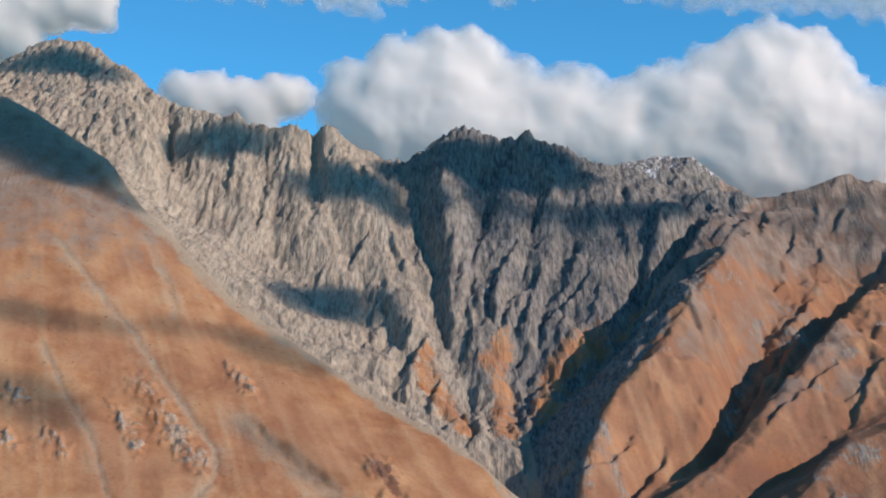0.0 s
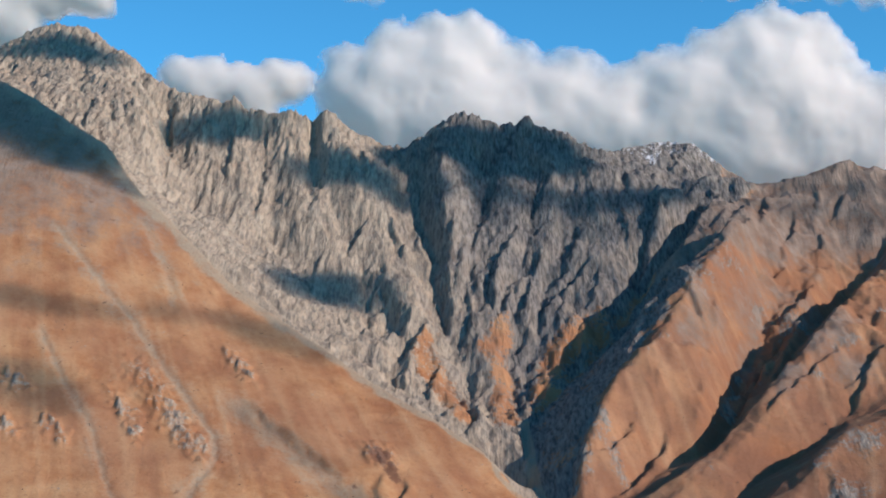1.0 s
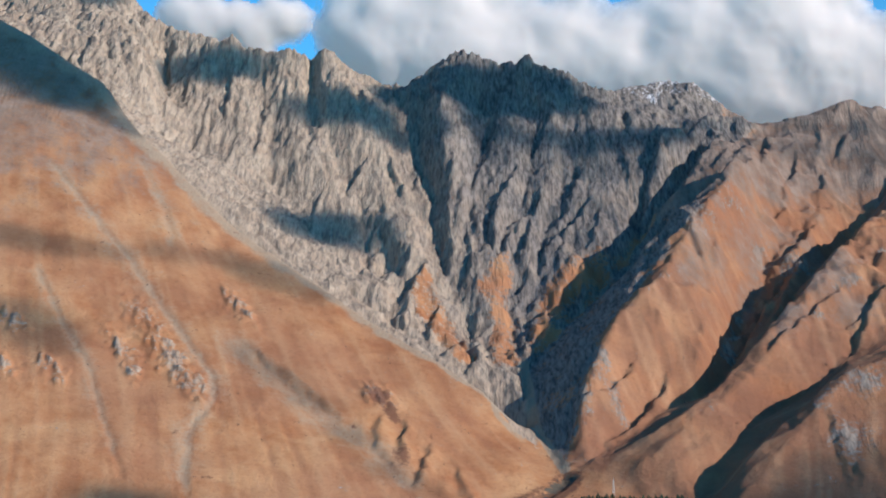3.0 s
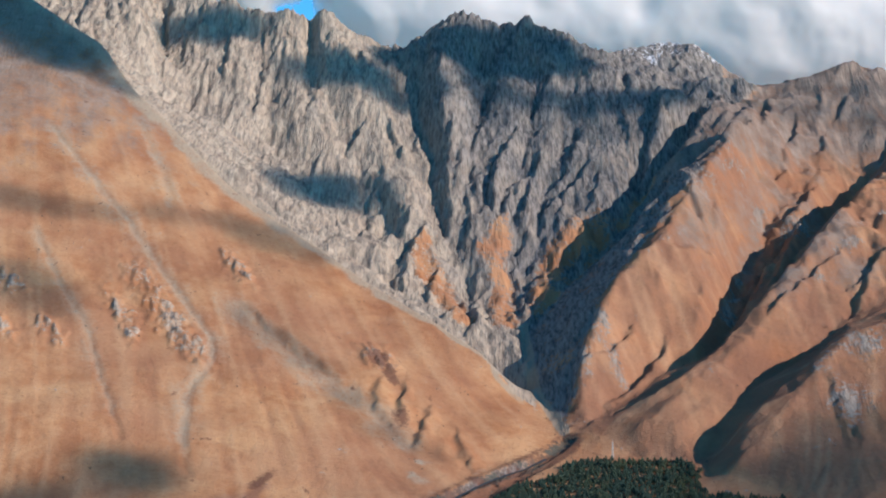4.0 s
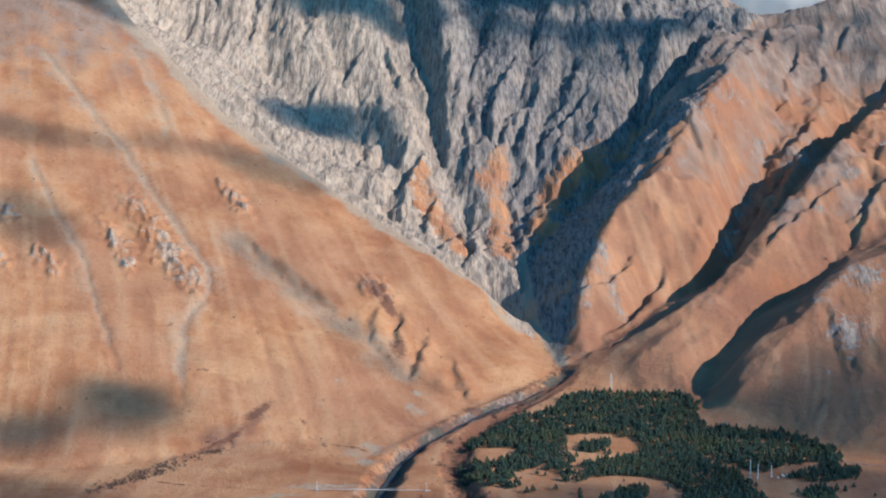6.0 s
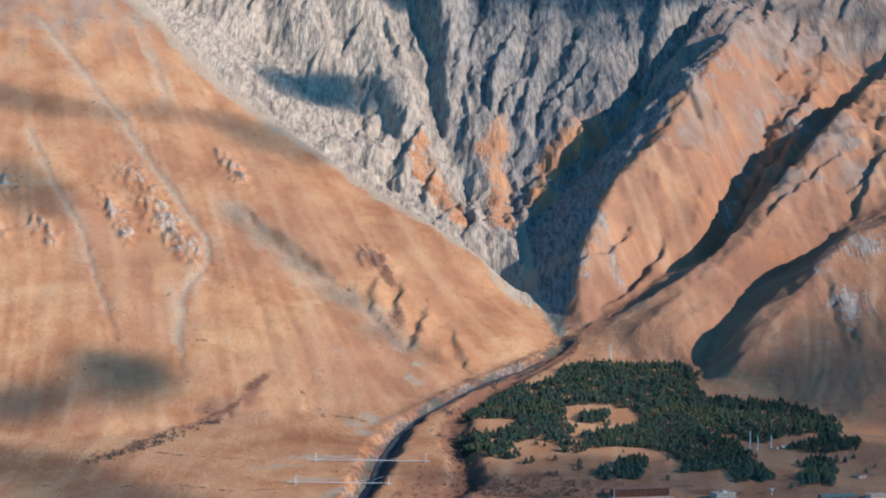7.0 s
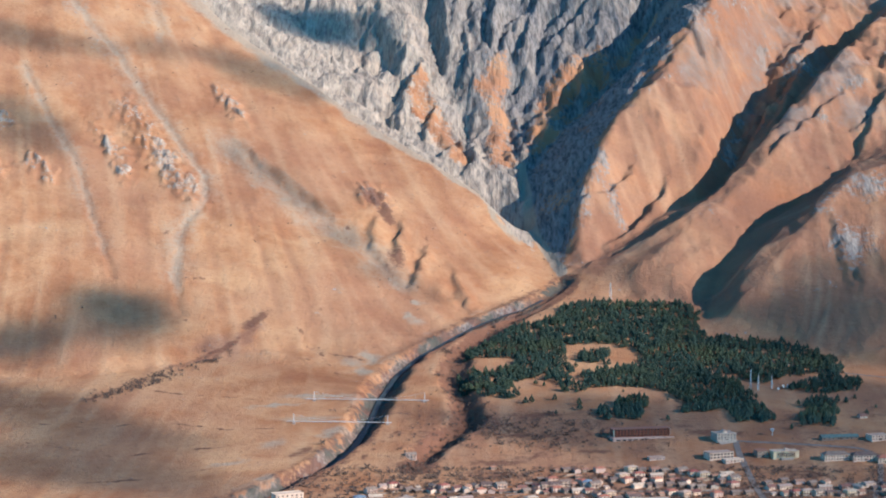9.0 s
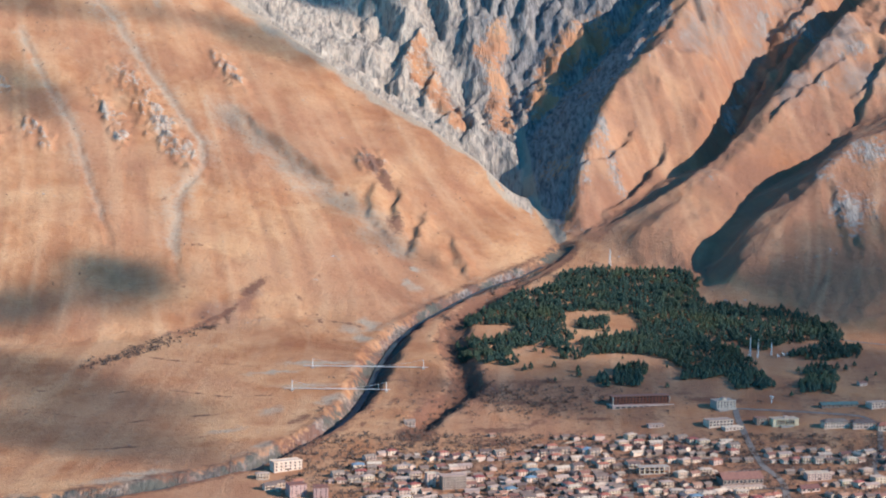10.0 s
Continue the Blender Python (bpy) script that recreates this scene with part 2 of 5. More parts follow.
line((-1402, 4400, 1183), (-1156, 4350, 1346), (-1061, 4320, 1397), (-969, 4300, 1414), (-909, 4290, 1405), (-844, 4260, 1346), (-763, 4220, 1279), (-665, 4150, 1193))
line((-665, 4150, 1193), (-604, 4120, 1183), (-553, 4100, 1160), (-520, 4090, 1168), (-475, 4090, 1134), (-419, 4080, 1126), (-363, 4070, 1139), (-308, 4070, 1124), (-266, 4060, 1133), (-225, 4070, 1103), (-178, 4090, 1065), (-130, 4100, 1059))
line((-130, 4100, 1059), (-61, 4090, 1072), (-19, 4080, 1110), (22, 4070, 1128), (77, 4060, 1129), (132, 4060, 1108), (172, 4050, 1114), (203, 4040, 1124), (240, 4040, 1098), (293, 4030, 1076), (347, 4020, 1045), (406, 4010, 1023), (493, 4000, 995), (621, 3960, 963), (731, 3900, 935))
line((731, 3900, 929), (783, 3910, 946), (836, 3910, 958), (889, 3910, 980), (932, 3920, 999), (984, 3920, 985), (1034, 3920, 974), (1230, 3900, 1016))
line((412, 4430, 1067), (453, 4470, 1100), (512, 4520, 1134), (589, 4560, 1167), (669, 4550, 1139), (740, 4520, 1094), (820, 4470, 1018))
line((-969, 4300, 1414), (-887, 4130, 1263), (-728, 3960, 1154), (-683, 3860, 1089))
line((-600, 4093, 1145), (-573, 3964, 1022), (-561, 3843, 913), (-564, 3740, 824))
line((-666, 4118, 1143), (-653, 4015, 1043), (-624, 3912, 948))
line((-517, 4087, 1138), (-481, 3967, 1023), (-442, 3812, 884), (-402, 3640, 741))
line((-444, 4047, 1076), (-410, 3927, 964), (-384, 3807, 858), (-359, 3686, 757))
line((-363, 4053, 1104), (-333, 3950, 1007), (-308, 3812, 884), (-307, 3657, 755), (-262, 3554, 674), (-209, 3451, 598))
line((-315, 4091, 1111), (-291, 3953, 981), (-245, 3816, 859), (-186, 3678, 745), (-150, 3558, 651), (-127, 3420, 551))
line((-255, 4056, 1105), (-207, 3935, 992), (-174, 3798, 870), (-124, 3643, 742), (-72, 3505, 636), (-42, 3385, 550), (9, 3247, 459))
line((-164, 4011, 1030), (-95, 3925, 951), (-48, 3822, 860), (-9, 3684, 745), (3, 3564, 652), (20, 3426, 552), (52, 3306, 471), (72, 3220, 416))
line((10, 4033, 1088), (10, 3878, 945), (22, 3723, 811), (57, 3568, 688), (77, 3431, 586), (86, 3327, 515), (93, 3207, 437))
line((90, 4005, 1029), (106, 3850, 889), (84, 3712, 773), (63, 3609, 691), (67, 3489, 600))
line((142, 3967, 1024), (150, 3829, 900), (144, 3692, 783), (116, 3571, 688), (123, 3451, 599))
line((222, 3970, 998), (221, 3850, 889), (182, 3712, 773), (146, 3575, 665), (151, 3437, 564), (156, 3300, 471), (157, 3214, 416))
line((198, 4015, 1072), (264, 3912, 976), (247, 3757, 840), (220, 3620, 728), (182, 3482, 623), (175, 3345, 527))
line((300, 3953, 982), (283, 3816, 860), (296, 3747, 802), (231, 3609, 691), (200, 3489, 601), (170, 3351, 505))
line((361, 3898, 961), (359, 3743, 826), (333, 3606, 715), (274, 3468, 611), (206, 3313, 504), (180, 3244, 459))
line((540, 3800, 918), (467, 3720, 833), (435, 3660, 742), (403, 3590, 676))
line((633, 3830, 923), (541, 3640, 813), (482, 3560, 733), (418, 3520, 648))
line((196, 2700, 238), (160, 2850, 285), (153, 3000, 347), (149, 3110, 385), (237, 3270, 469), (314, 3400, 544), (410, 3550, 650), (510, 3680, 750), (615, 3800, 856), (691, 3870, 909))
line((685, 3700, 863), (642, 3600, 821), (532, 3360, 705), (444, 3210, 612), (389, 3110, 549), (307, 3010, 476), (268, 2910, 407), (242, 2830, 342), (225, 2740, 273), (240, 2700, 253))
line((204, 2690, 236), (251, 2730, 253), (323, 2810, 295), (399, 2890, 329), (469, 2970, 355), (524, 3060, 394), (603, 3210, 470), (685, 3350, 547), (763, 3450, 601), (861, 3570, 662), (961, 3690, 739))
line((777, 3540, 683), (681, 3330, 590), (622, 3200, 543), (560, 3090, 468), (515, 3010, 412))
line((758, 3560, 681), (701, 3480, 635), (637, 3390, 579), (595, 3270, 514), (556, 3170, 453), (522, 3080, 402))
line((635, 3500, 682), (705, 3560, 696), (775, 3610, 719), (902, 3690, 739))
line((520, 3300, 618), (511, 3215, 565), (482, 3115, 499), (449, 3000, 426))
line((388, 2960, 382), (353, 2900, 340), (307, 2830, 296))
line((329, 2960, 407), (295, 2890, 364), (253, 2800, 315))
line((1095, 3600, 781), (982, 3540, 721), (886, 3420, 663), (769, 3240, 586), (655, 3060, 503), (511, 2850, 380), (446, 2770, 337), (351, 2670, 281), (304, 2640, 248))
line((810, 3000, 467), (687, 2940, 403), (575, 2820, 336), (495, 2740, 300), (435, 2650, 259), (401, 2570, 214))
line((786, 2780, 427), (643, 2720, 389), (581, 2640, 338), (523, 2570, 290), (459, 2500, 238), (415, 2460, 204))
line((404, 2500, 197), (413, 2460, 193), (489, 2400, 167), (550, 2330, 150), (613, 2285, 141), (746, 2240, 134))
line((-1400, 1400, 40), (-1400, 1800, 70), (-1400, 2250, 180), (-1400, 3700, 1130), (-1400, 4350, 1200), (-1400, 4900, 900))
line((1500, 1400, 40), (1500, 1800, 70), (1500, 2250, 170), (1500, 3000, 700), (1500, 3650, 960), (1500, 4900, 700))
line((-1400, 4900, 800), (0, 4900, 760), (1500, 4900, 700))
line((-1400, 1400, 36), (0, 1400, 36), (1500, 1400, 36))
line((375, 4200, 891), (589, 4220, 879), (788, 4150, 872))


def noise2(x, y, seed=0):
    """Smooth noise in -1 to 1 over arrays."""
    xi, yi = np.floor(x).astype(np.int64), np.floor(y).astype(np.int64)
    fx, fy = x - xi, y - yi

    def grad(ix, iy):
        h = (ix * 374761393 + iy * 668265263 + seed * 974634777) & 0xFFFFFFFF
        h = ((h ^ (h >> 13)) * 1274126177) & 0xFFFFFFFF
        a = ((h ^ (h >> 16)) & 0xFFFF) * (math.tau / 65536)
        return np.cos(a) * (x - ix) + np.sin(a) * (y - iy)
    u, v = fx ** 3 * (fx * (fx * 6 - 15) + 10), fy ** 3 * (fy * (fy * 6 - 15) + 10)
    a = grad(xi, yi) * (1 - u) + grad(xi + 1, yi) * u
    b = grad(xi, yi + 1) * (1 - u) + grad(xi + 1, yi + 1) * u
    return 1.5 * (a * (1 - v) + b * v)


def fbm(x, y, octaves=4, seed=0):
    return sum(noise2(x * 2 ** k, y * 2 ** k, seed + k) / 2 ** k for k in range(octaves))


def ridged(x, y, octaves=4, seed=0):
    return sum((1 - 2 * np.abs(noise2(x * 2 ** k, y * 2 ** k, seed + k))) / 2 ** k for k in range(octaves))


def sample(grid, cell, x, y, smooth=True):
    """Value of a grid at places of the plan, with smooth weights."""
    gx, gy = np.clip((x - X0) / cell, 1, grid.shape[1] - 2.001), np.clip((y - Y0) / cell, 1, grid.shape[0] - 2.001)
    j, i = np.floor(gx).astype(int), np.floor(gy).astype(int)
    u, v = gx - j, gy - i
    if not smooth:
        return (grid[i, j] * (1 - u) + grid[i, j + 1] * u) * (1 - v) + (grid[i + 1, j] * (1 - u) + grid[i + 1, j + 1] * u) * v

    def w(s):
        return ((-s + 2 * s * s - s ** 3) / 2, (2 - 5 * s * s + 3 * s ** 3) / 2, (s + 4 * s * s - 3 * s ** 3) / 2, (s ** 3 - s * s) / 2)
    wu, wv = w(u), w(v)
    j2, i2 = np.minimum(j + 2, grid.shape[1] - 1), np.minimum(i + 2, grid.shape[0] - 1)
    return sum(wv[b] * sum(wu[a] * grid[ib, ja] for a, ja in enumerate((j - 1, j, j + 1, j2))) for b, ib in enumerate((i - 1, i, i + 1, i2)))


def membrane(pinned):
    """A skin stretched over the pinned cells, from coarse to fine."""
    z = None
    for step in (16, 8, 4, 2, 1):
        ny, nx = -(-pinned.shape[0] // step), -(-pinned.shape[1] // step)
        total, count = np.zeros((ny, nx)), np.zeros((ny, nx))
        ii, jj = np.nonzero(~np.isnan(pinned))
        np.add.at(total, (ii // step, jj // step), pinned[ii, jj])
        np.add.at(count, (ii // step, jj // step), 1)
        known, value = count > 0, total / np.maximum(count, 1)
        z = np.full((ny, nx), np.nanmean(pinned)) if z is None else np.repeat(np.repeat(z, 2, 0), 2, 1)[:ny, :nx]
        z[known] = value[known]
        for _ in range(350):
            p = np.pad(z, 1, mode="edge")
            z = np.where(known, value, (p[:-2, 1:-1] + p[2:, 1:-1] + p[1:-1, :-2] + p[1:-1, 2:]) / 4)
    for _ in range(6):
        p = np.pad(z, 1, mode="edge")
        z = 0.6 * z + 0.1 * (p[:-2, 1:-1] + p[2:, 1:-1] + p[1:-1, :-2] + p[1:-1, 2:])
    return np.where(known, 0.55 * z + 0.45 * value, z)


def filled(z):
    """The ground with its hollows filled to their rims, so that water runs off."""
    level = np.full(z.shape, 1e6)
    for edge in (np.s_[0, :], np.s_[-1, :], np.s_[:, 0], np.s_[:, -1]):
        level[edge] = z[edge]
    for _ in range(900):
        p = np.pad(level, 1, constant_values=1e6)
        low = np.minimum(np.minimum(p[:-2, 1:-1], p[2:, 1:-1]), np.minimum(p[1:-1, :-2], p[1:-1, 2:])) + 0.02
        nxt = np.maximum(z, np.minimum(level, low))
        if np.array_equal(nxt, level):
            break
        level = nxt
    return level


def streams(z, cell, turns, power):
    """Running water: each cell drains to its lowest neighbour and is cut the deeper, the more drains through it."""
    ny, nx = z.shape
    index = np.arange(nx * ny).reshape(ny, nx)
    for _ in range(turns):
        pad, ids = np.pad(z, 1, constant_values=1e9), np.pad(index, 1)
        drop, to = np.zeros((ny, nx)), index.copy()
        length = np.full((ny, nx), cell)
        for dy in (-1, 0, 1):
            for dx in (-1, 0, 1):
                if dx or dy:
                    far = cell * math.hypot(dx, dy)
                    fall = (z - pad[1 + dy:ny + 1 + dy, 1 + dx:nx + 1 + dx]) / far
                    better = fall > drop
                    drop, length = np.where(better, fall, drop), np.where(better, far, length)
                    to = np.where(better, ids[1 + dy:ny + 1 + dy, 1 + dx:nx + 1 + dx], to)
        order, to = np.argsort(z.ravel()).tolist(), to.ravel().tolist()
        area = [1.0] * (nx * ny)
        for k in reversed(order):
            if to[k] != k:
                area[to[k]] += area[k]
        pull = (power * np.sqrt(np.minimum(np.array(area), 900)).reshape(ny, nx) / length).ravel().tolist()
        h = z.ravel().tolist()
        for k in order:
            if to[k] != k:
                h[k] = (h[k] + pull[k] * h[to[k]]) / (1 + pull[k])
        z = np.array(h).reshape(ny, nx)
    return z


def inside(x, y, *corners):
    """1 within a polygon of the plan, else 0."""
    hit = np.zeros(np.shape(x), bool)
    for (xa, ya), (xb, yb) in zip(corners, corners[1:] + corners[:1]):
        if ya != yb:
            hit ^= ((ya > y) != (yb > y)) & (x < (xb - xa) * (y - ya) / (yb - ya) + xa)
    return hit.astype(float)


def blur(a, times):
    for _ in range(times):
        p = np.pad(a, 1, mode="edge")
        a = (p[:-2, 1:-1] + p[2:, 1:-1] + p[1:-1, :-2] + p[1:-1, 2:] + 2 * a) / 6
    return a


def away(x, y, *points):
    """Distance in the plan to a run of points, and how far along it (0 to 1) the nearest place lies."""
    best, along = np.full(np.shape(x), 1e9), np.zeros(np.shape(x))
    for k, ((xa, ya), (xb, yb)) in enumerate(zip(points, points[1:])):
        s = np.clip(((x - xa) * (xb - xa) + (y - ya) * (yb - ya)) / ((xb - xa) ** 2 + (yb - ya) ** 2), 0, 1)
        d = np.hypot(x - xa - s * (xb - xa), y - ya - s * (yb - ya))
        along, best = np.where(d < best, (k + s) / (len(points) - 1), along), np.minimum(d, best)
    return best, along


base = membrane(pins)
FINE = 6.0
fx, fy = np.meshgrid(np.arange(X0, X0 + CELL * (NX - 1), FINE), np.arange(Y0, Y0 + CELL * (NY - 1), FINE))
# the three great faces: the grey back wall, the eastern spurs and the western slope
wall_zone = blur(inside(fx, fy, (165, 2770), (-18, 2965), (-181, 3095), (-407, 3295), (-640, 3490), (-960, 3690), (-1300, 3800), (-1400, 4900),
                        (760, 4900), (731, 3900), (410, 3550), (237, 3270), (150, 3100)), 6)
east_zone = blur(inside(fx, fy, (205, 2700), (237, 3270), (410, 3550), (731, 3900), (760, 4900), (1500, 4900), (1500, 2240), (745, 2240),
                        (550, 2330), (405, 2490), (280, 2620)), 6)
west_zone = blur(inside(fx, fy, (-1400, 2250), (-560, 2255), (-278, 2335), (-95, 2300), (48, 2540), (180, 2690), (102, 2830), (-18, 2940), (-181, 3070),
                        (-407, 3260), (-640, 3460), (-960, 3650), (-1300, 3770)), 4)
crest_gap = np.clip((away(fx, fy, (146, 2770), (-18, 2930), (-181, 3060), (-407, 3250), (-639, 3450), (-881, 3600), (-1179, 3720))[0] - 30) / 170, 0.12, 1)
rough = wall_zone * crest_gap + 0.30 * east_zone + 0.08 * west_zone + 0.02
warp_x, warp_y = fx + 50 * noise2(fx / 140, fy / 140, 31), fy + 50 * noise2(fx / 140, fy / 140, 32)
before = sample(base, CELL, fx, fy) + rough * (13 * ridged(warp_x / 230, warp_y / 230, 5, 3) - 6)
cut = streams(filled(before), FINE, 10, 0.30 * np.minimum(1, rough)) - before
cut = cut - blur(cut, 140) * 0.8
before = before + east_zone * np.clip((before - 330) / 250, 0.25, 1) * (10 * ridged(warp_x / 120, warp_y / 120, 3, 13) - 3)
hill = before + blur(np.clip(cut, -24, 12), 1) * np.minimum(1, rough) * (1 - 0.45 * wall_zone)
# the open back wall is flatter between its great ribs than the skeleton gives it
open_wall = blur(inside(fx, fy, (-640, 3560), (-760, 3700), (-700, 3980), (-500, 4010), (-260, 3990), (0, 3960), (240, 3940), (480, 3860), (440, 3700), (330, 3560), (240, 3420), (165, 3330), (95, 3200), (0, 3180), (-160, 3280), (-400, 3440)), 12)
hill = hill + 0.62 * open_wall * (blur(hill, 30) - hill)


RIVER = ((198, 2670), (160, 2618), (107, 2555), (64, 2505), (24, 2449), (-23, 2375), (-52, 2304), (-71, 2202), (-81, 2108), (-97, 2011), (-124, 1930),
         (-161, 1863), (-196, 1804), (-264, 1754), (-314, 1720), (-365, 1703), (-520, 1640), (-900, 1560))
DRY_GULLY = ((196, 2649), (132, 2558), (80, 2473), (30, 2350), (20, 2277), (32, 2179), (41, 2087), (13, 2022), (-12, 1959), (-21, 1900))
WEST_CREST = ((194, 2690), (156, 2765), (132, 2795), (113, 2820), (95, 2845), (68, 2875), (21, 2920), (-77, 2990), (-172, 3060), (-314, 3180), (-407, 3250), (-534, 3370), (-639, 3450), (-700, 3500),
              (-810, 3560), (-881, 3600), (-965, 3640), (-1179, 3720))
CHUTES = (((-741, 3252), (-628, 3124), (-549, 3033), (-457, 2897), (-371, 2762), (-359, 2705), (-384, 2609), (-375, 2498), (-356, 2425)),
          ((-702, 2961), (-634, 2839), (-565, 2736), (-511, 2603), (-458, 2483)),
          ((-591, 3343), (-520, 3216), (-490, 3096)),
          ((-343, 2862), (-261, 2777), (-185, 2707), (-113, 2658), (-59, 2588), (-25, 2559)))
# rock outcrops in the western grass: place, half length down the slope, half width
OUTCROPS = ((-510, 2900, 40, 24), (-488, 2868, 46, 26), (-470, 2830, 40, 20), (-440, 2790, 52, 26), (-415, 2755, 50, 26), (-388, 2715, 34, 20), (-520, 2790, 54, 14), (-500, 2740, 30, 10), (-352, 2973, 46, 14),
            (-340, 2945, 20, 10), (-105, 2798, 30, 28), (-88, 2785, 20, 18), (-624, 2718, 26, 18), (-600, 2700, 22, 12), (-705, 2810, 36, 20), (-690, 2700, 30, 12))


# hedges and field banks on the valley floor
HEDGES = (((-407, 2217), (-309, 2178), (-208, 2156)), ((-313, 2070), (-243, 2044), (-191, 2048)), ((-176, 2373), (-98, 2336)), ((-101, 1868), (-75, 1954), (-33, 2069)), ((67, 1868), (121, 1963), (142, 2049)),
          ((-472, 2069), (-402, 2049), (-339, 2070)), ((-66, 1895), (-5, 1889), (37, 1868)), ((-397, 1850), (-305, 1868), (-238, 1906)), ((-196, 2421), (-161, 2373), (-123, 2254)), ((181, 2070), (176, 1984)),
          ((-483, 2005), (-356, 1944), (-223, 1984)))


def ease(v, low, high):
    s = np.clip((v - low) / (high - low), 0, 1)
    return s * s * (3 - 2 * s)


def spot(x, y, cx, cy, rx, ry, turn=0.0):
    """A soft patch: 1 in the middle, 0 past its rim."""
    c, s = math.cos(radians(turn)), math.sin(radians(turn))
    u, v = ((x - cx) * c + (y - cy) * s) / rx, ((y - cy) * c - (x - cx) * s) / ry
    return 1 - ease(np.hypot(u, v), 0.0, 1.45)


def axis(low, high, step, far_low, far_high):
    """Even steps in the middle, growing ones to the horizon."""
    mid = np.arange(low, high + 0.1, step)
    grow = step * 1.35 ** np.arange(1, 30)
    before, after = low - np.cumsum(grow), high + np.cumsum(grow)
    return np.concatenate([[far_low], before[before > far_low + 200][::-1], mid, after[after < far_high - 200], [far_high]])


def height(x, y):
    """Height of the ground in metres at places of the plan."""
    x, y = np.asarray(x, float), np.asarray(y, float)
    z = np.where(y < 1420, 36 + 4 * noise2(x / 300, y / 300, 9), sample(hill, FINE, x, y))
    wob_x, wob_y = x + 5 * noise2(x / 28, y / 28, 51), y + 5 * noise2(x / 28, y / 28, 52)
    d, s = away(wob_x, wob_y, *RIVER)
    wide, deep = 10 + 10 * np.exp(-((s - 0.42) / 0.10) ** 2), 6 + 11 * np.exp(-((s - 0.50) / 0.24) ** 2)
    z = z - deep * (1 - ease(d, 0.3 * wide, wide + 8)) * ease(3000 - y, 0, 200)
    d, s = away(wob_x, wob_y, *DRY_GULLY)
    z = z - (8 + 8 * np.exp(-((s - 0.72) / 0.2) ** 2)) * (1 - ease(d, 3, 24)) * ease(s, 0.0, 0.15) * ease(1 - s, 0.0, 0.12)
    return z


gx, gy = np.meshgrid(axis(-1160, 1240, 4.0, -6000, 6000), axis(1640, 4640, 4.0, -6000, 9000))
gz = height(gx, gy)
walls, easts, wests = (sample(zone, FINE, gx, gy, False) for zone in (wall_zone, east_zone, west_zone))
crag_x, crag_y = gx + 14 * noise2(gx / 70, gy / 110, 41) + 4 * noise2(gx / 30, gy / 50, 43), gy + 12 * noise2(gx / 40, gy / 60, 42)
grain = fbm(gx / 60, gy / 60, 4, 61)

def scarp(*run, steep=1.0):
    """Tilts the ground along a run down the slope: a rib rises on the sunny side, a gully sinks on the other; each point has a half width."""
    global gz
    xs, ys = [p[0] for p in run], [p[1] for p in run]
    wide = max(p[2] for p in run)
    a, b = np.searchsorted(gx[0], (min(xs) - 6 * wide, max(xs) + 6 * wide))
    c, d = np.searchsorted(gy[:, 0], (min(ys) - 6 * wide, max(ys) + 6 * wide))
    x, y = gx[c:d, a:b], gy[c:d, a:b]
    x, y = x + 7 * noise2(x / 30, y / 30, 33) + 3 * noise2(x / 12, y / 12, 35), y + 7 * noise2(x / 30, y / 30, 34)
    best, side, half, along = np.full(x.shape, 1e9), np.zeros(x.shape), np.ones(x.shape), np.zeros(x.shape)
    for k, ((xa, ya, wa), (xb, yb, wb)) in enumerate(zip(run, run[1:])):
        dx, dy = xb - xa, yb - ya
        s = np.clip(((x - xa) * dx + (y - ya) * dy) / (dx * dx + dy * dy), 0, 1)
        off = np.hypot(x - xa - s * dx, y - ya - s * dy)
        near = off < best
        side = np.where(near, np.sign(dx * (y - ya) - dy * (x - xa)), side)
        half, along = np.where(near, wa + (wb - wa) * s, half), np.where(near, (k + s) / (len(run) - 1), along)
        best = np.where(near, off, best)
    tall = steep * (half + 2) * ease(along, -0.12, 0.12) * ease(1 - along, -0.12, 0.12)
    gz[c:d, a:b] += side * tall * np.minimum(best / half, np.clip(1 - (best - half) / (3.2 * half), 0, 1))


# the ribs and gullies of the back wall and of the eastern spurs: place and half width, from top to foot
scarp((-317, 4106, 5), (-299, 4036, 13), (-289, 3964, 19), (-288, 3893, 14), (-294, 3806, 5))
scarp((-414, 3951, 5), (-413, 3900, 9), (-414, 3851, 5), (-411, 3760, 5))
scarp((-665, 4123, 13), (-655, 4047, 7), (-628, 3847, 5), (-616, 3784, 5))
scarp((-497, 3996, 5), (-500, 3942, 5), (-499, 3886, 5))
scarp((-173, 3768, 5), (-192, 3727, 7), (-209, 3668, 6))
scarp((-120, 3790, 5), (-106, 3742, 6), (-84, 3681, 5))
scarp((-152, 3581, 10), (-149, 3522, 8), (-145, 3443, 5))
scarp((-138, 3604, 6), (-108, 3517, 10), (-82, 3465, 15), (-72, 3392, 5))
scarp((-28, 3960, 21), (-30, 3846, 26), (-16, 3770, 21), (3, 3681, 10))
scarp((6, 3666, 7), (-1, 3628, 16), (3, 3570, 15), (11, 3506, 13), (17, 3427, 5))
scarp((67, 3656, 5), (58, 3572, 8), (55, 3491, 6), (51, 3410, 5))
scarp((-37, 3445, 6), (-58, 3372, 9), (-76, 3285, 11), (-80, 3192, 8))
scarp((165, 3421, 6), (145, 3387, 8), (145, 3314, 8), (151, 3266, 9), (148, 3128, 6))
scarp((181, 3621, 5), (153, 3589, 9), (132, 3510, 7), (122, 3483, 5))
scarp((121, 3909, 6), (106, 3852, 11), (84, 3775, 10), (64, 3683, 5))
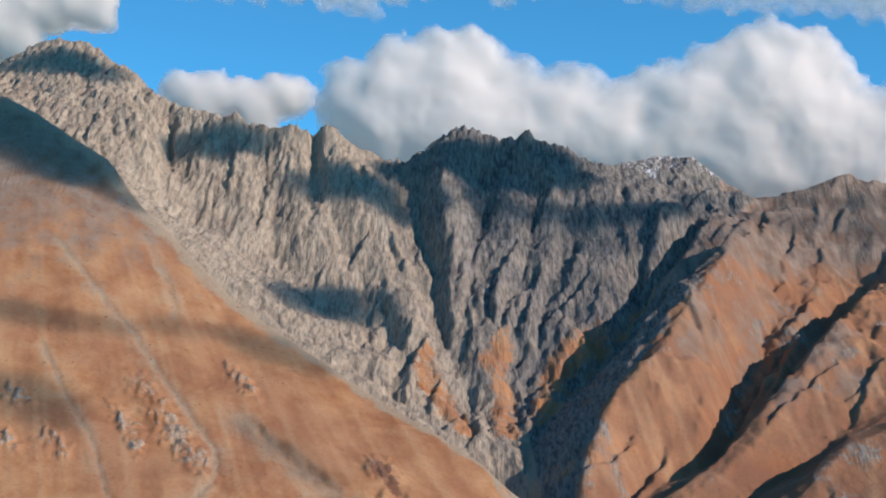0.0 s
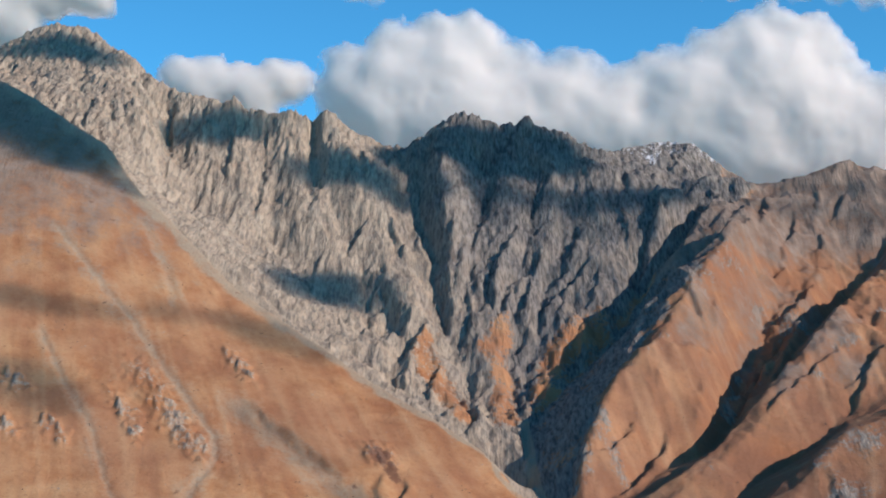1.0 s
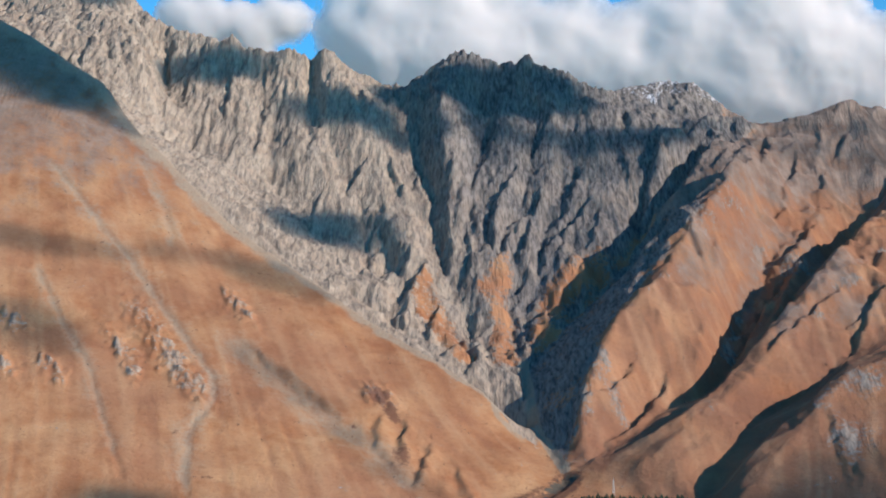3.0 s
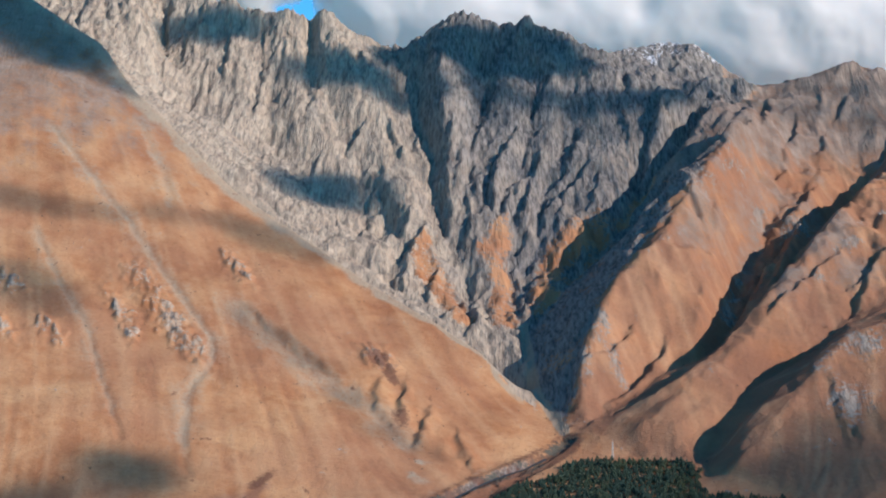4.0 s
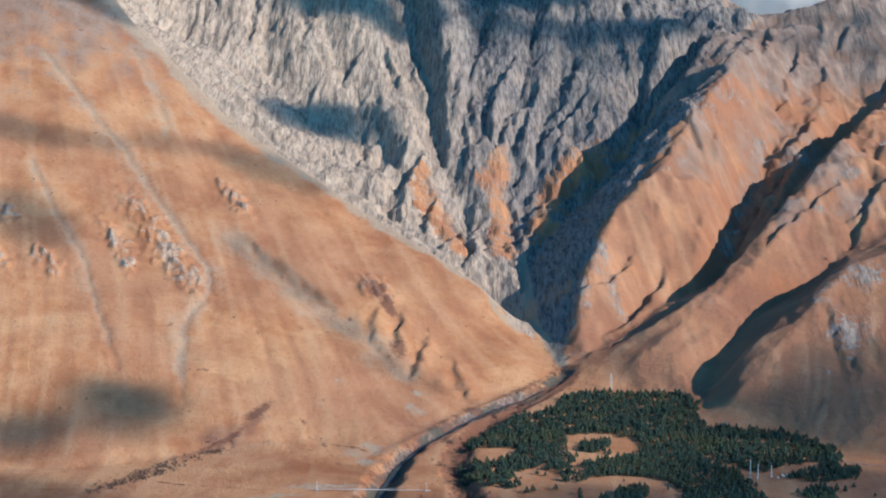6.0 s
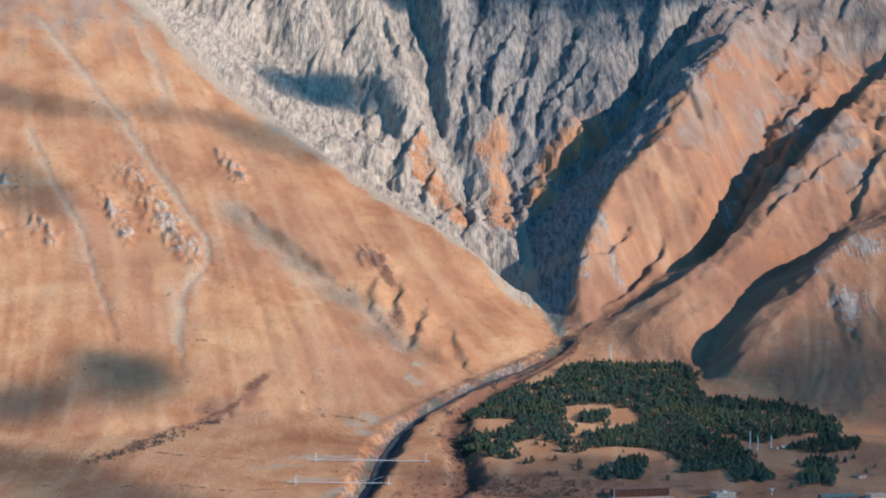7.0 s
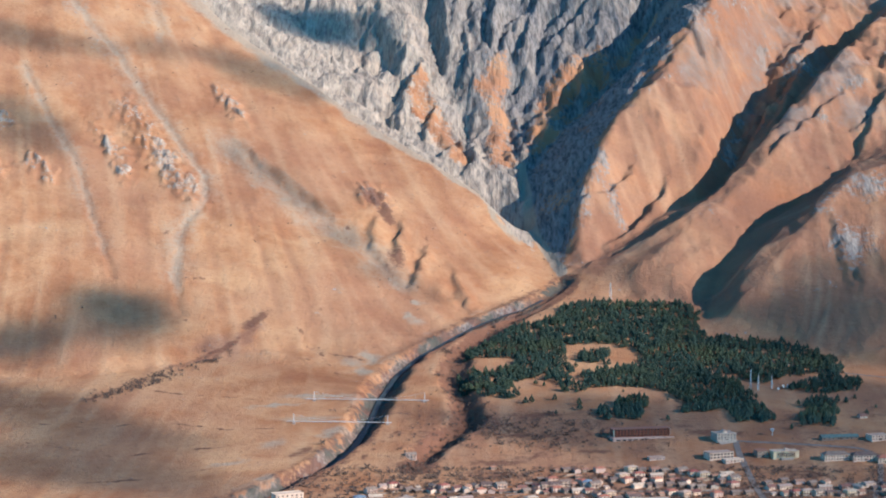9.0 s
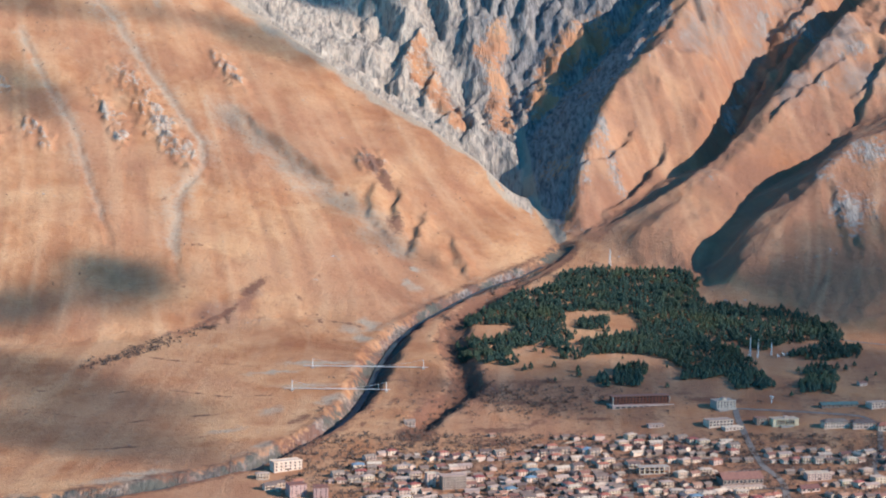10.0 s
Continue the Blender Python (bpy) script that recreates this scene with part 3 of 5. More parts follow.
scarp((165, 3748, 7), (135, 3681, 8), (108, 3630, 5))
scarp((275, 3774, 5), (269, 3714, 6), (246, 3657, 7), (219, 3594, 7), (204, 3526, 5))
scarp((300, 3761, 7), (266, 3648, 10), (238, 3594, 14), (218, 3506, 12), (197, 3452, 5))
scarp((318, 3639, 5), (286, 3593, 6), (254, 3553, 5))
scarp((283, 3432, 6), (273, 3386, 7), (266, 3351, 5))
scarp((484, 3820, 15), (461, 3710, 13), (442, 3667, 12), (428, 3624, 8), (418, 3580, 5))
scarp((603, 3849, 10), (569, 3772, 11), (530, 3720, 9), (486, 3670, 8), (452, 3620, 8), (416, 3527, 6))
scarp((225, 3856, 6), (205, 3792, 6))
scarp((21, 3742, 6), (15, 3682, 6))
scarp((117, 3620, 5), (101, 3573, 7), (104, 3503, 5))
scarp((769, 3526, 6), (701, 3415, 10), (657, 3375, 8), (619, 3291, 13), (573, 3204, 12), (531, 3118, 9), (489, 3018, 7), steep=0.85)
scarp((387, 2950, 5), (352, 2883, 5), (307, 2802, 5), (272, 2769, 5))
scarp((328, 2943, 5), (266, 2855, 5), (224, 2829, 5))
scarp((762, 3045, 5), (729, 2982, 7), (714, 2962, 5))
scarp((274, 2965, 5), (246, 2907, 6), (223, 2834, 6), (211, 2778, 5))
scarp((954, 3676, 18), (800, 3368, 30), (695, 3193, 30), (630, 3092, 24), (568, 3022, 20), (503, 2936, 16), (437, 2825, 13), (382, 2759, 11), (332, 2724, 8), (287, 2718, 6), steep=0.95)
scarp((676, 2892, 11), (602, 2732, 15), (556, 2662, 13), (516, 2661, 15), (450, 2583, 19), (417, 2547, 14), steep=0.5)
scarp((641, 3612, 10), (566, 3534, 26), (482, 3450, 32), (420, 3377, 34), (345, 3290, 30), steep=0.95)
scarp((476, 3261, 5), (491, 3237, 5), (497, 3207, 5))
scarp((530, 3306, 5), (518, 3257, 6), (507, 3218, 5))
scarp((718, 3092, 5), (665, 3036, 5), (615, 2990, 5), (566, 2937, 5))
scarp((796, 3096, 5), (752, 3044, 5), (720, 3013, 5))
scarp((592, 2621, 5), (589, 2564, 5), (585, 2505, 5), (582, 2465, 5), steep=0.45)
scarp((603, 2508, 5), (598, 2468, 5), steep=0.5)
scarp((785, 3767, 6), (759, 3692, 7), (727, 3607, 6), steep=0.9)
scarp((837, 3726, 6), (812, 3670, 6), steep=0.9)
scarp((913, 3835, 5), (874, 3778, 5), steep=0.9)
scarp((731, 3814, 6), (692, 3674, 6))
scarp((729, 3423, 6), (675, 3300, 6), (621, 3165, 6), (589, 3107, 5), steep=0.9)
scarp((333, 3605, 6), (315, 3542, 6), (301, 3496, 5), steep=0.9)
scarp((400, 3778, 6), (403, 3716, 6), (408, 3683, 5), steep=0.9)
scarp((46, 3723, 6), (35, 3640, 6), (28, 3583, 5), steep=0.9)
scarp((-60, 3769, 5), (-47, 3709, 5), steep=0.9)
scarp((-355, 4022, 6), (-341, 3993, 5), steep=0.9)
scarp((-192, 3996, 7), (-177, 3922, 6), steep=0.9)
scarp((210, 3658, 6), (188, 3596, 7), (165, 3493, 6), steep=0.9)
scarp((-12, 3308, 5), (-22, 3213, 6), (-29, 3155, 5), steep=0.9)
scarp((69, 3328, 5), (60, 3289, 7), (64, 3107, 5), steep=0.9)
scarp((-59, 2729, 5), (-62, 2694, 5), (-63, 2657, 5), steep=0.7)
scarp((-20, 2680, 5), (-31, 2628, 6), (-36, 2580, 5), steep=0.7)
scarp((-99, 2734, 5), (-105, 2662, 5), (-75, 2615, 5), steep=0.5)
scarp((23, 2634, 5), (32, 2579, 6), (48, 2553, 5), steep=0.6)
scarp((-322, 2862, 5), (-236, 2785, 6), (-168, 2721, 5), steep=0.5)

# streaks that follow the fall of the slopes
smooth_hill = blur(hill, 5)
fall_x, fall_y = np.gradient(smooth_hill, axis=1), np.gradient(smooth_hill, axis=0)
wash = np.zeros(gx.shape)
for way in (-1, 1):
    px, py = gx.copy(), gy.copy()
    for _ in range(12):
        sx, sy = sample(fall_x, FINE, px, py, False), sample(fall_y, FINE, px, py, False)
        n = np.hypot(sx, sy) + 0.02
        px, py = px + way * 11 * sx / n, py + way * 11 * sy / n
        wash += 0.9 * noise2(px / 13, py / 13, 77) + 0.9 * noise2(px / 34, py / 34, 78)
wash = np.clip(0.5 + wash / 21, 0, 1)

river_off, river_along = away(gx, gy, *RIVER)

# where bare rock, loose scree, dark brush and snow lie
rock = walls.copy()
rust = np.clip(0.75 * easts + 0.25 * fbm(gx / 150, gy / 150, 3, 65) + 0.45 * ease(gx, -60, 60) * ease(2330 - gy, 0, 120), 0, 1)
slate = walls * np.clip(ease(gx + 0.25 * (gy - 3600), -140, 130) * 0.86 + 0.3 * grain, 0, 1)
# tongues of orange grass that climb between the rocks
torn_x, torn_y = gx + 11 * noise2(gx / 28, gy / 60, 101) + 5 * noise2(gx / 10, gy / 24, 103), gy + 22 * noise2(gx / 40, gy / 40, 102)
for tongue in (((112, 3472), (141, 3484), (152, 3425), (133, 3352), (140, 3272), (143, 3112), (84, 3070), (92, 3254), (96, 3311), (71, 3380)),
               ((156, 3126), (167, 3253), (205, 3393), (236, 3429), (298, 3491), (379, 3503), (327, 3430), (254, 3343), (223, 3246), (186, 3164)),
               ((-35, 3443), (8, 3314), (71, 3079), (18, 3094), (-24, 3209), (-63, 3307)), ((430, 3560), (500, 3650), (525, 3680), (548, 3690), (490, 3625), (440, 3550))):
    rock = rock * (1 - 0.66 * blur(inside(torn_x, torn_y, *tongue), 12))
# bare rock on the nearest eastern spur's flank, painted dark to deepen its shade
flank_shade = blur(inside(torn_x, torn_y, (149, 3110), (237, 3265), (314, 3395), (410, 3545), (510, 3675), (615, 3795), (676, 3728), (630, 3628), (522, 3378), (434, 3226), (369, 3122), (296, 3022), (256, 2920), (230, 2834), (214, 2744), (196, 2700), (160, 2850), (153, 3000)), 4)
rock = np.maximum(rock, flank_shade * (0.82 + 0.3 * grain))
rock = np.maximum(rock, wests * ease(gz + 90 * grain, 800, 1080) * 0.8)
rock = np.maximum(rock, easts * ease(gz + 50 * grain, 830, 960) * 0.75)
for cx, cy, rx, ry, turn in ((470, 3330, 60, 90, 20), (560, 3450, 60, 70, 0), (700, 3380, 60, 90, 30), (300, 2830, 20, 90, 20), (275, 2930, 20, 60, 20), (610, 2560, 50, 60, 0), (660, 2700, 60, 60, 0)):
    rock = np.maximum(rock, 0.62 * spot(gx, gy, cx, cy, rx, ry, turn))
for run, wide, much in ((((684, 3700), (642, 3600), (532, 3360), (444, 3210), (389, 3110), (307, 3010), (268, 2910), (242, 2830), (225, 2740)), 14, 0.4), (((640, 3420), (560, 3200), (500, 3050)), 14, 0.6),
                        (((900, 3320), (790, 3170), (660, 3030)), 20, 0.55), (((660, 2740), (575, 2640)), 14, 0.5)):
    patchy = ease(noise2(gx / 70, gy / 70, 59) + 0.4 * noise2(gx / 24, gy / 24, 60), -0.25, 0.45)
    rock = np.maximum(rock, patchy * much * (1 - ease(away(gx + 12 * noise2(gx / 25, gy / 25, 57), gy + 12 * noise2(gx / 25, gy / 25, 58), *run)[0], 3, wide * 1.6)))
rock = np.maximum(rock, easts * ease(gz + 40 * grain, 720, 800) * (0.42 + 0.25 * grain))
crags = np.zeros(gx.shape)
for cx, cy, long, wide in OUTCROPS:
    crags = np.maximum(crags, spot(gx + 14 * noise2(gx / 16, gy / 16, 71), gy + 14 * noise2(gx / 16, gy / 16, 72), cx, cy, wide * 1.1, long * 1.2, 35))
rock = np.maximum(rock, 0.62 * np.minimum(1, 1.3 * crags) * (0.55 + 0.75 * np.abs(noise2((gx + 0.35 * gy) / 13, gy / 38, 91))))
# slate tone of the rock; on the spur's flank it also stands for shade
slate = np.maximum(np.maximum(np.maximum(slate, 0.9 * flank_shade), np.maximum(0.65 * easts, 0.22 * np.minimum(1, crags))), (1 - ease(river_off, 6, 20)) * ease(2640 - gy, 0, 60))
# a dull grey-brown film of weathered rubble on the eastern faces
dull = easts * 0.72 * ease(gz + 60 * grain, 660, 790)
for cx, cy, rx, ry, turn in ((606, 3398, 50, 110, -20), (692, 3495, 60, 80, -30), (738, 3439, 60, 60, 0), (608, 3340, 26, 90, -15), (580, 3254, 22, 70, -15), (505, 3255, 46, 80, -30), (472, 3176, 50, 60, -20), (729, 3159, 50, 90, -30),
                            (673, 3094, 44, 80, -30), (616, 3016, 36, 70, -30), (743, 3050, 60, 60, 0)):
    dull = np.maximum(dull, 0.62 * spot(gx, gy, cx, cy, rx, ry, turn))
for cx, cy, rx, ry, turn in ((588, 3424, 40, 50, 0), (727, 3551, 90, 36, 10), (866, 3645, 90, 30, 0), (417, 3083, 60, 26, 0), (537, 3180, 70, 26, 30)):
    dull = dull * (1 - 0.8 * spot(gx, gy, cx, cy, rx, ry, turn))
dull = np.maximum(dull, wests * 0.62 * ease(gz + 90 * grain + 120 * (wash - 0.5), 640, 900))
scree = np.zeros(gx.shape)
crest_off, crest_along = away(gx + 12 * noise2(gx / 40, gy / 40, 81), gy + 12 * noise2(gx / 40, gy / 40, 82), *WEST_CREST)
scree = np.maximum(scree, (1 - ease(crest_off / (0.3 + 0.7 * ease(crest_along, 0.3, 0.56)), 14, 50)) * ease(crest_along, 0.02, 0.2) * 0.95)
for chute, wide, much in zip(CHUTES, (9, 6, 10, 26), (0.74, 0.66, 0.6, 0.62)):
    d, s = away(gx + 5 * noise2(gx / 30, gy / 30, 83), gy + 5 * noise2(gx / 30, gy / 30, 84), *chute)
    scree = np.maximum(scree, much * (1 - ease(d, 0.4 * wide, wide * 1.5)) * ease(1.06 - s, 0, 0.2))
    scree = np.maximum(scree, 0.46 * (1 - ease(d, wide, wide * (6 if wide < 20 else 2.6))) * (0.4 + 1.1 * wash) * ease(1.1 - s, 0, 0.3))
    gz = gz - 2.5 * (1 - ease(d, 0, wide * 1.4))
west_bank = ease(away(gx + 18, gy - 6, *RIVER)[0], 26, 8) * (0.25 + 0.75 * ease(noise2(gx / 55, gy / 55, 49) + 0.5 * noise2(gx / 20, gy / 20, 50), -0.5, 0.4))
scree = np.maximum(scree, np.maximum(west_bank * (0.34 + 0.5 * grain), 0.0) * ease(2640 - gy, 0, 90))
d, s = away(gx, gy, (150, 3110), (153, 3000), (159, 2850), (195, 2700))
scree = np.maximum(scree, 1.5 * (1 - ease(d, 5, 11)))
for cx, cy, rx, ry, turn in ((-113, 2322, 22, 26, 20), (-150, 2085, 70, 14, 5), (-228, 1919, 34, 9, 25), (-30, 2478, 22, 16, 0), (-290, 1745, 60, 10, 30), (-185, 1990, 30, 16, 60)):
    scree = np.maximum(scree, 0.8 * spot(gx, gy, cx, cy, rx, ry, turn))
for cx, cy, rx, ry, turn in ((-87, 2341, 16, 40, 20), (-96, 2285, 14, 30, 20), (-140, 2174, 60, 14, 0), (-199, 2135, 50, 10, 10), (-183, 1869, 26, 14, 45), (-118, 2038, 16, 40, -30), (-312, 1755, 50, 14, 20), (-230, 1916, 16, 8, 0), (-293, 1778, 40, 10, 10), (-41, 2490, 16, 14, 0), (-29, 2534, 12, 10, 0)):
    scree = np.maximum(scree, 1.05 * spot(gx + 9 * noise2(gx / 17, gy / 17, 87), gy + 9 * noise2(gx / 17, gy / 17, 88), cx, cy, rx, ry, turn))
brush = 0.5 * np.minimum(1, crags) * ease(noise2(gx / 9, gy / 9, 99), -0.1, 0.4)
for cx, cy, rx, ry, turn in ((-250, 2423, 50, 14, 60), (-430, 2160, 46, 6, 50), (-377, 2249, 40, 6, 45), (-310, 2330, 46, 6, 40), (-281, 2355, 60, 8, 60), (-105, 2798, 34, 30, 0), (-80, 2760, 20, 60, 20),
                            (-60, 2640, 20, 40, 10), (120, 2100, 70, 20, 0), (100, 2020, 60, 14, 0), (60, 1920, 60, 20, 0), (180, 1960, 40, 14, 0), (330, 2030, 60, 20, 0), (-150, 1960, 40, 14, 60)):
    brush = np.maximum(brush, 0.85 * spot(gx, gy, cx, cy, rx, ry, turn))
brush = np.maximum(brush, 1.3 * spot(gx + 8 * noise2(gx / 12, gy / 12, 73), gy, -103, 2796, 26, 34, 0))
for cx, cy, rx, ry, turn in ((-292, 2350, 46, 40, 40), (-262, 2385, 40, 18, 60), (-330, 2310, 40, 10, 40)):
    rust = np.maximum(rust, 0.95 * spot(gx + 12 * noise2(gx / 20, gy / 20, 74), gy + 12 * noise2(gx / 20, gy / 20, 75), cx, cy, rx, ry, turn))
gully_off, gully_along = away(gx, gy, *DRY_GULLY)
for run in HEDGES:
    d, s = away(gx + 3 * noise2(gx / 20, gy / 20, 44), gy + 3 * noise2(gx / 20, gy / 20, 45), *run)
    brush = np.maximum(brush, (0.5 + 0.6 * noise2(gx / 18, gy / 18, 46)) * (1 - ease(d, 1.0, 6.0)))
brush = np.maximum(brush, (0.55 * wests + 0.25 * ease(2300 - gy, 0, 60)) * ease(noise2(gx / 30, gy / 30, 47) + 0.6 * noise2(gx / 11, gy / 11, 48), 0.55, 0.95))
brush = np.maximum(brush, (1 - ease(gully_off, 10, 36)) * 1.0)
rock = np.maximum(rock, 0.72 * (1 - ease(river_off, 8, 24)) * ease(2640 - gy, 0, 60))
brush = np.maximum(brush, ease(river_off, 44, 12) * 0.95 * (1 - 0.45 * west_bank))
brush = np.maximum(brush, (0.42 + 0.16 * ease(1930 - gy, 0, 60)) * ease(gx, -150, -10) * ease(2250 - gy, 0, 150))
scrub = ease(river_off, 26, 10) * (0.5 + 0.6 * grain)
snow = ease(gz + 26 * grain, 1040, 1100) * ease(gy, 4380, 4440) * ease(gx, 300, 380) * 0.42
# broken rock on the faces, blunter forms on the grass
calm = ease(crest_off, 20, 190)
scree = np.maximum(scree, 0.75 * walls * (1 - ease(crest_off, 40, 200)) * ease(crest_along, 0.42, 0.6))
gz = gz + (walls * calm + (0.15 + 0.35 * ease(gz, 380, 620)) * easts) * (3.4 * ridged(crag_x / 36, crag_y / 170, 3, 21) + 4.6 * np.abs(noise2(crag_x / 16, crag_y / 90, 23)) + 1.9 * noise2(crag_x / 8, crag_y / 50, 25)) + wests * 0.7 * fbm(gx / 40, gy / 40, 4, 27)
gz = gz + (walls * (0.3 + 0.7 * calm) + 0.5 * easts * rock) * (wash - 0.5) * 8 + easts * 1.2 * (wash - 0.5)
gz = gz + wests * (5 * noise2(gx / 150, gy / 150, 28) + 1.5 * noise2(gx / 60, gy / 60, 29) + 2.0 * (wash - 0.5))
for run, drop, wide in ((((400, 3095), (450, 3110), (505, 3150), (545, 3200)), 9, 30), (((585, 3400), (660, 3480), (740, 3555), (870, 3640)), 8, 40), (((480, 3240), (520, 3280)), 14, 26), (((360, 3010), (400, 3040)), 6, 22)):
    d, s = away(gx + 8 * noise2(gx / 30, gy / 30, 85), gy + 8 * noise2(gx / 30, gy / 30, 86), *run)
    gz = gz + drop * (1 - ease(d, 0, wide)) * ease(s, 0, 0.12) * ease(1 - s, 0, 0.12)
gz = gz + crags * (2 + 12 * np.abs(noise2((gx + 0.35 * gy) / 13, gy / 38, 91)) + 4 * noise2((gx + 0.35 * gy) / 7, gy / 18, 92))
gz = gz + walls * ease(gz, 900, 1080) * (2.4 * ridged(gx / 16, gy / 60, 2, 95) + 9 * ease(4330 - gy, 0, 60) * np.maximum(0, ridged(gx / 26, gy / 26, 1, 96) - 0.35) ** 2 * 2)

# pinnacles along the crest: place, height, half width
for cx, cy, tall, wide in ((-511, 4085, 24, 38), (-560, 4100, 9, 18), (-362, 4075, 10, 20), (-300, 4080, 9, 12), (-265, 4084, 17, 28), (-176, 4078, 17, 13), (-114, 4094, 17, 13), (-150, 4094, 9, 9), (22, 4062, 10, 14), (50, 4062, 8, 12),
                           (125, 4050, 14, 16), (203, 4046, 13, 20), (160, 4050, 12, 14)):
    gz = gz + tall * np.maximum(0, 1 - np.hypot(gx - cx + 3 * noise2(gx / 9, gy / 9, 66), (gy - cy) * 0.6) / wide)


def sheet(name, x, y, z, mat, **layers):
    """A ground sheet from arrays, with named values on its points."""
    ny, nx = z.shape
    mesh = bpy.data.meshes.new(name)
    mesh.vertices.add(nx * ny)
    mesh.vertices.foreach_set("co", np.stack([x, y, z], -1).astype(np.float32).ravel())
    k = (np.arange(ny - 1)[:, None] * nx + np.arange(nx - 1)).ravel()
    quads = np.stack([k, k + 1, k + nx + 1, k + nx], -1).astype(np.int32)
    mesh.loops.add(quads.size)
    mesh.loops.foreach_set("vertex_index", quads.ravel())
    mesh.polygons.add(len(quads))
    mesh.polygons.foreach_set("loop_start", np.arange(0, quads.size, 4, dtype=np.int32))
    mesh.polygons.foreach_set("use_smooth", np.ones(len(quads), bool))
    mesh.update(calc_edges=True)
    for key, values in layers.items():
        mesh.attributes.new(key, "FLOAT", "POINT").data.foreach_set("value", values.astype(np.float32).ravel())
    mesh.materials.append(mat)
    return new(name, mesh)


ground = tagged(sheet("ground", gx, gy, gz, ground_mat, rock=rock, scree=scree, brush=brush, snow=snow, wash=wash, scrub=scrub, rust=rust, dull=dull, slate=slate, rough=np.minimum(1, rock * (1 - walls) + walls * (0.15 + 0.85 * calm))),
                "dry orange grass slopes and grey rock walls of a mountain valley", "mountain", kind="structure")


def strip(name, points, wide, lift, mat, label, category, depth=None):
    """A road or a stream laid over the ground along a run of points."""
    bm, rows = bmesh.new(), []
    run = [Vector((*p, 0)) for p in points]
    for a, b in zip(run, run[1:]):
        n = max(1, int((b - a).length / 5))
        rows += [a.lerp(b, k / n) for k in range(n)]
    rows.append(run[-1])
    for _ in range(6):
        rows = [rows[0]] + [(a + b + c) / 3 for a, b, c in zip(rows, rows[1:], rows[2:])] + [rows[-1]]
    ends = []
    for k, p in enumerate(rows):
        way = (rows[min(k + 1, len(rows) - 1)] - rows[max(k - 1, 0)]).normalized()
        side = Vector((-way.y, way.x, 0)) * (wide / 2 * (1 + 0.18 * noise.noise(p / 40)))
        pair = []
        for q in (p - side, p - side * 0.4, p + side * 0.4, p + side):
            z = float(height(q.x, q.y)) if depth is None else float(height(p.x, p.y)) + depth
            pair.append(bm.verts.new((q.x, q.y, z + lift)))
        ends.append(pair)
    for a, b in zip(ends, ends[1:]):
        for k in range(3):
            bm.faces.new((a[k], a[k + 1], b[k + 1], b[k]))
    mesh = bpy.data.meshes.new(name)
    bm.to_mesh(mesh)
    bm.free()
    mesh.materials.append(mat)
    for f in mesh.polygons:
        f.use_smooth = True
    return tagged(new(name, mesh), label, category, kind="structure")


strip("water", RIVER[1:17], 7, 0.0, water_mat, "shallow dark mountain stream in a stony ravine", "stream", depth=1.5)
for run, wide in (((342, 1998), (338, 1950), (336, 1864), (336, 1799), (347, 1754), (341, 1699), (330, 1640)), 7), (((342, 1998), (416, 1985), (483, 1970), (490, 1930), (474, 1864), (446, 1788), (446, 1737), (470, 1660)), 6), \
        (((-110, 1752), (60, 1746), (200, 1755), (336, 1790)), 4.5), (((336, 1820), (420, 1826), (560, 1822)), 4.5), (((40, 1822), (180, 1824), (330, 1826)), 4.5), (((150, 1712), (240, 1722), (347, 1730)), 4.5), \
        (((620, 2240), (530, 2275), (450, 2310), (400, 2420)), 4):
    strip("road", run, wide, 0.35, road_mat, "narrow worn grey asphalt road through the town", "road")


# ---- building blocks ----


def part(name, bm, mat, parent=None, label="", smooth=False):
    """One mesh object from a bmesh, under a thing or under a part."""
    mesh = bpy.data.meshes.new(name)
    bmesh.ops.recalc_face_normals(bm, faces=bm.faces)
    bm.to_mesh(mesh)
    bm.free()
    mesh.materials.append(mat)
    if smooth:
        for f in mesh.polygons:
            f.use_smooth = True
    ob = new(name, mesh)
    ob.parent = parent
    return tagged(ob, label)


def box(bm, x, y, z, wide, deep, tall):
    """A box with its foot's middle at x, y, z."""
    v = [bm.verts.new((x + a * wide / 2, y + b * deep / 2, z + c * tall)) for c in (0, 1) for a, b in ((-1, -1), (1, -1), (1, 1), (-1, 1))]
    for q in ((3, 2, 1, 0), (4, 5, 6, 7), (0, 1, 5, 4), (1, 2, 6, 5), (2, 3, 7, 6), (3, 0, 4, 7)):
        bm.faces.new([v[k] for k in q])
    return bm


def boxes(*rows):
    bm = bmesh.new()
    for row in rows:
        box(bm, *row)
    return bm


def rod(bm, a, b, r, sides=6, r2=None):
    """A round bar from a to b."""
    a, b = Vector(a), Vector(b)
    way = (b - a).normalized()
    u = way.orthogonal().normalized()
    w = way.cross(u)
    rings = []
    for p, rr in ((a, r), (b, r if r2 is None else r2)):
        rings.append([bm.verts.new(p + (u * math.cos(k * math.tau / sides) + w * math.sin(k * math.tau / sides)) * rr) for k in range(sides)])
    for k in range(sides):
        bm.faces.new((rings[0][k], rings[0][(k + 1) % sides], rings[1][(k + 1) % sides], rings[1][k]))
    bm.faces.new(rings[0][::-1]), bm.faces.new(rings[1])
    return bm


def thing(name, label, category, group=""):
    return tagged(new(name), label, category, group)


def ground_at(x, y, turn=0.0, sink=0.0):
    return pose(x, y, float(height(x, y)) - sink, 0, 0, turn)


# ---- houses ----


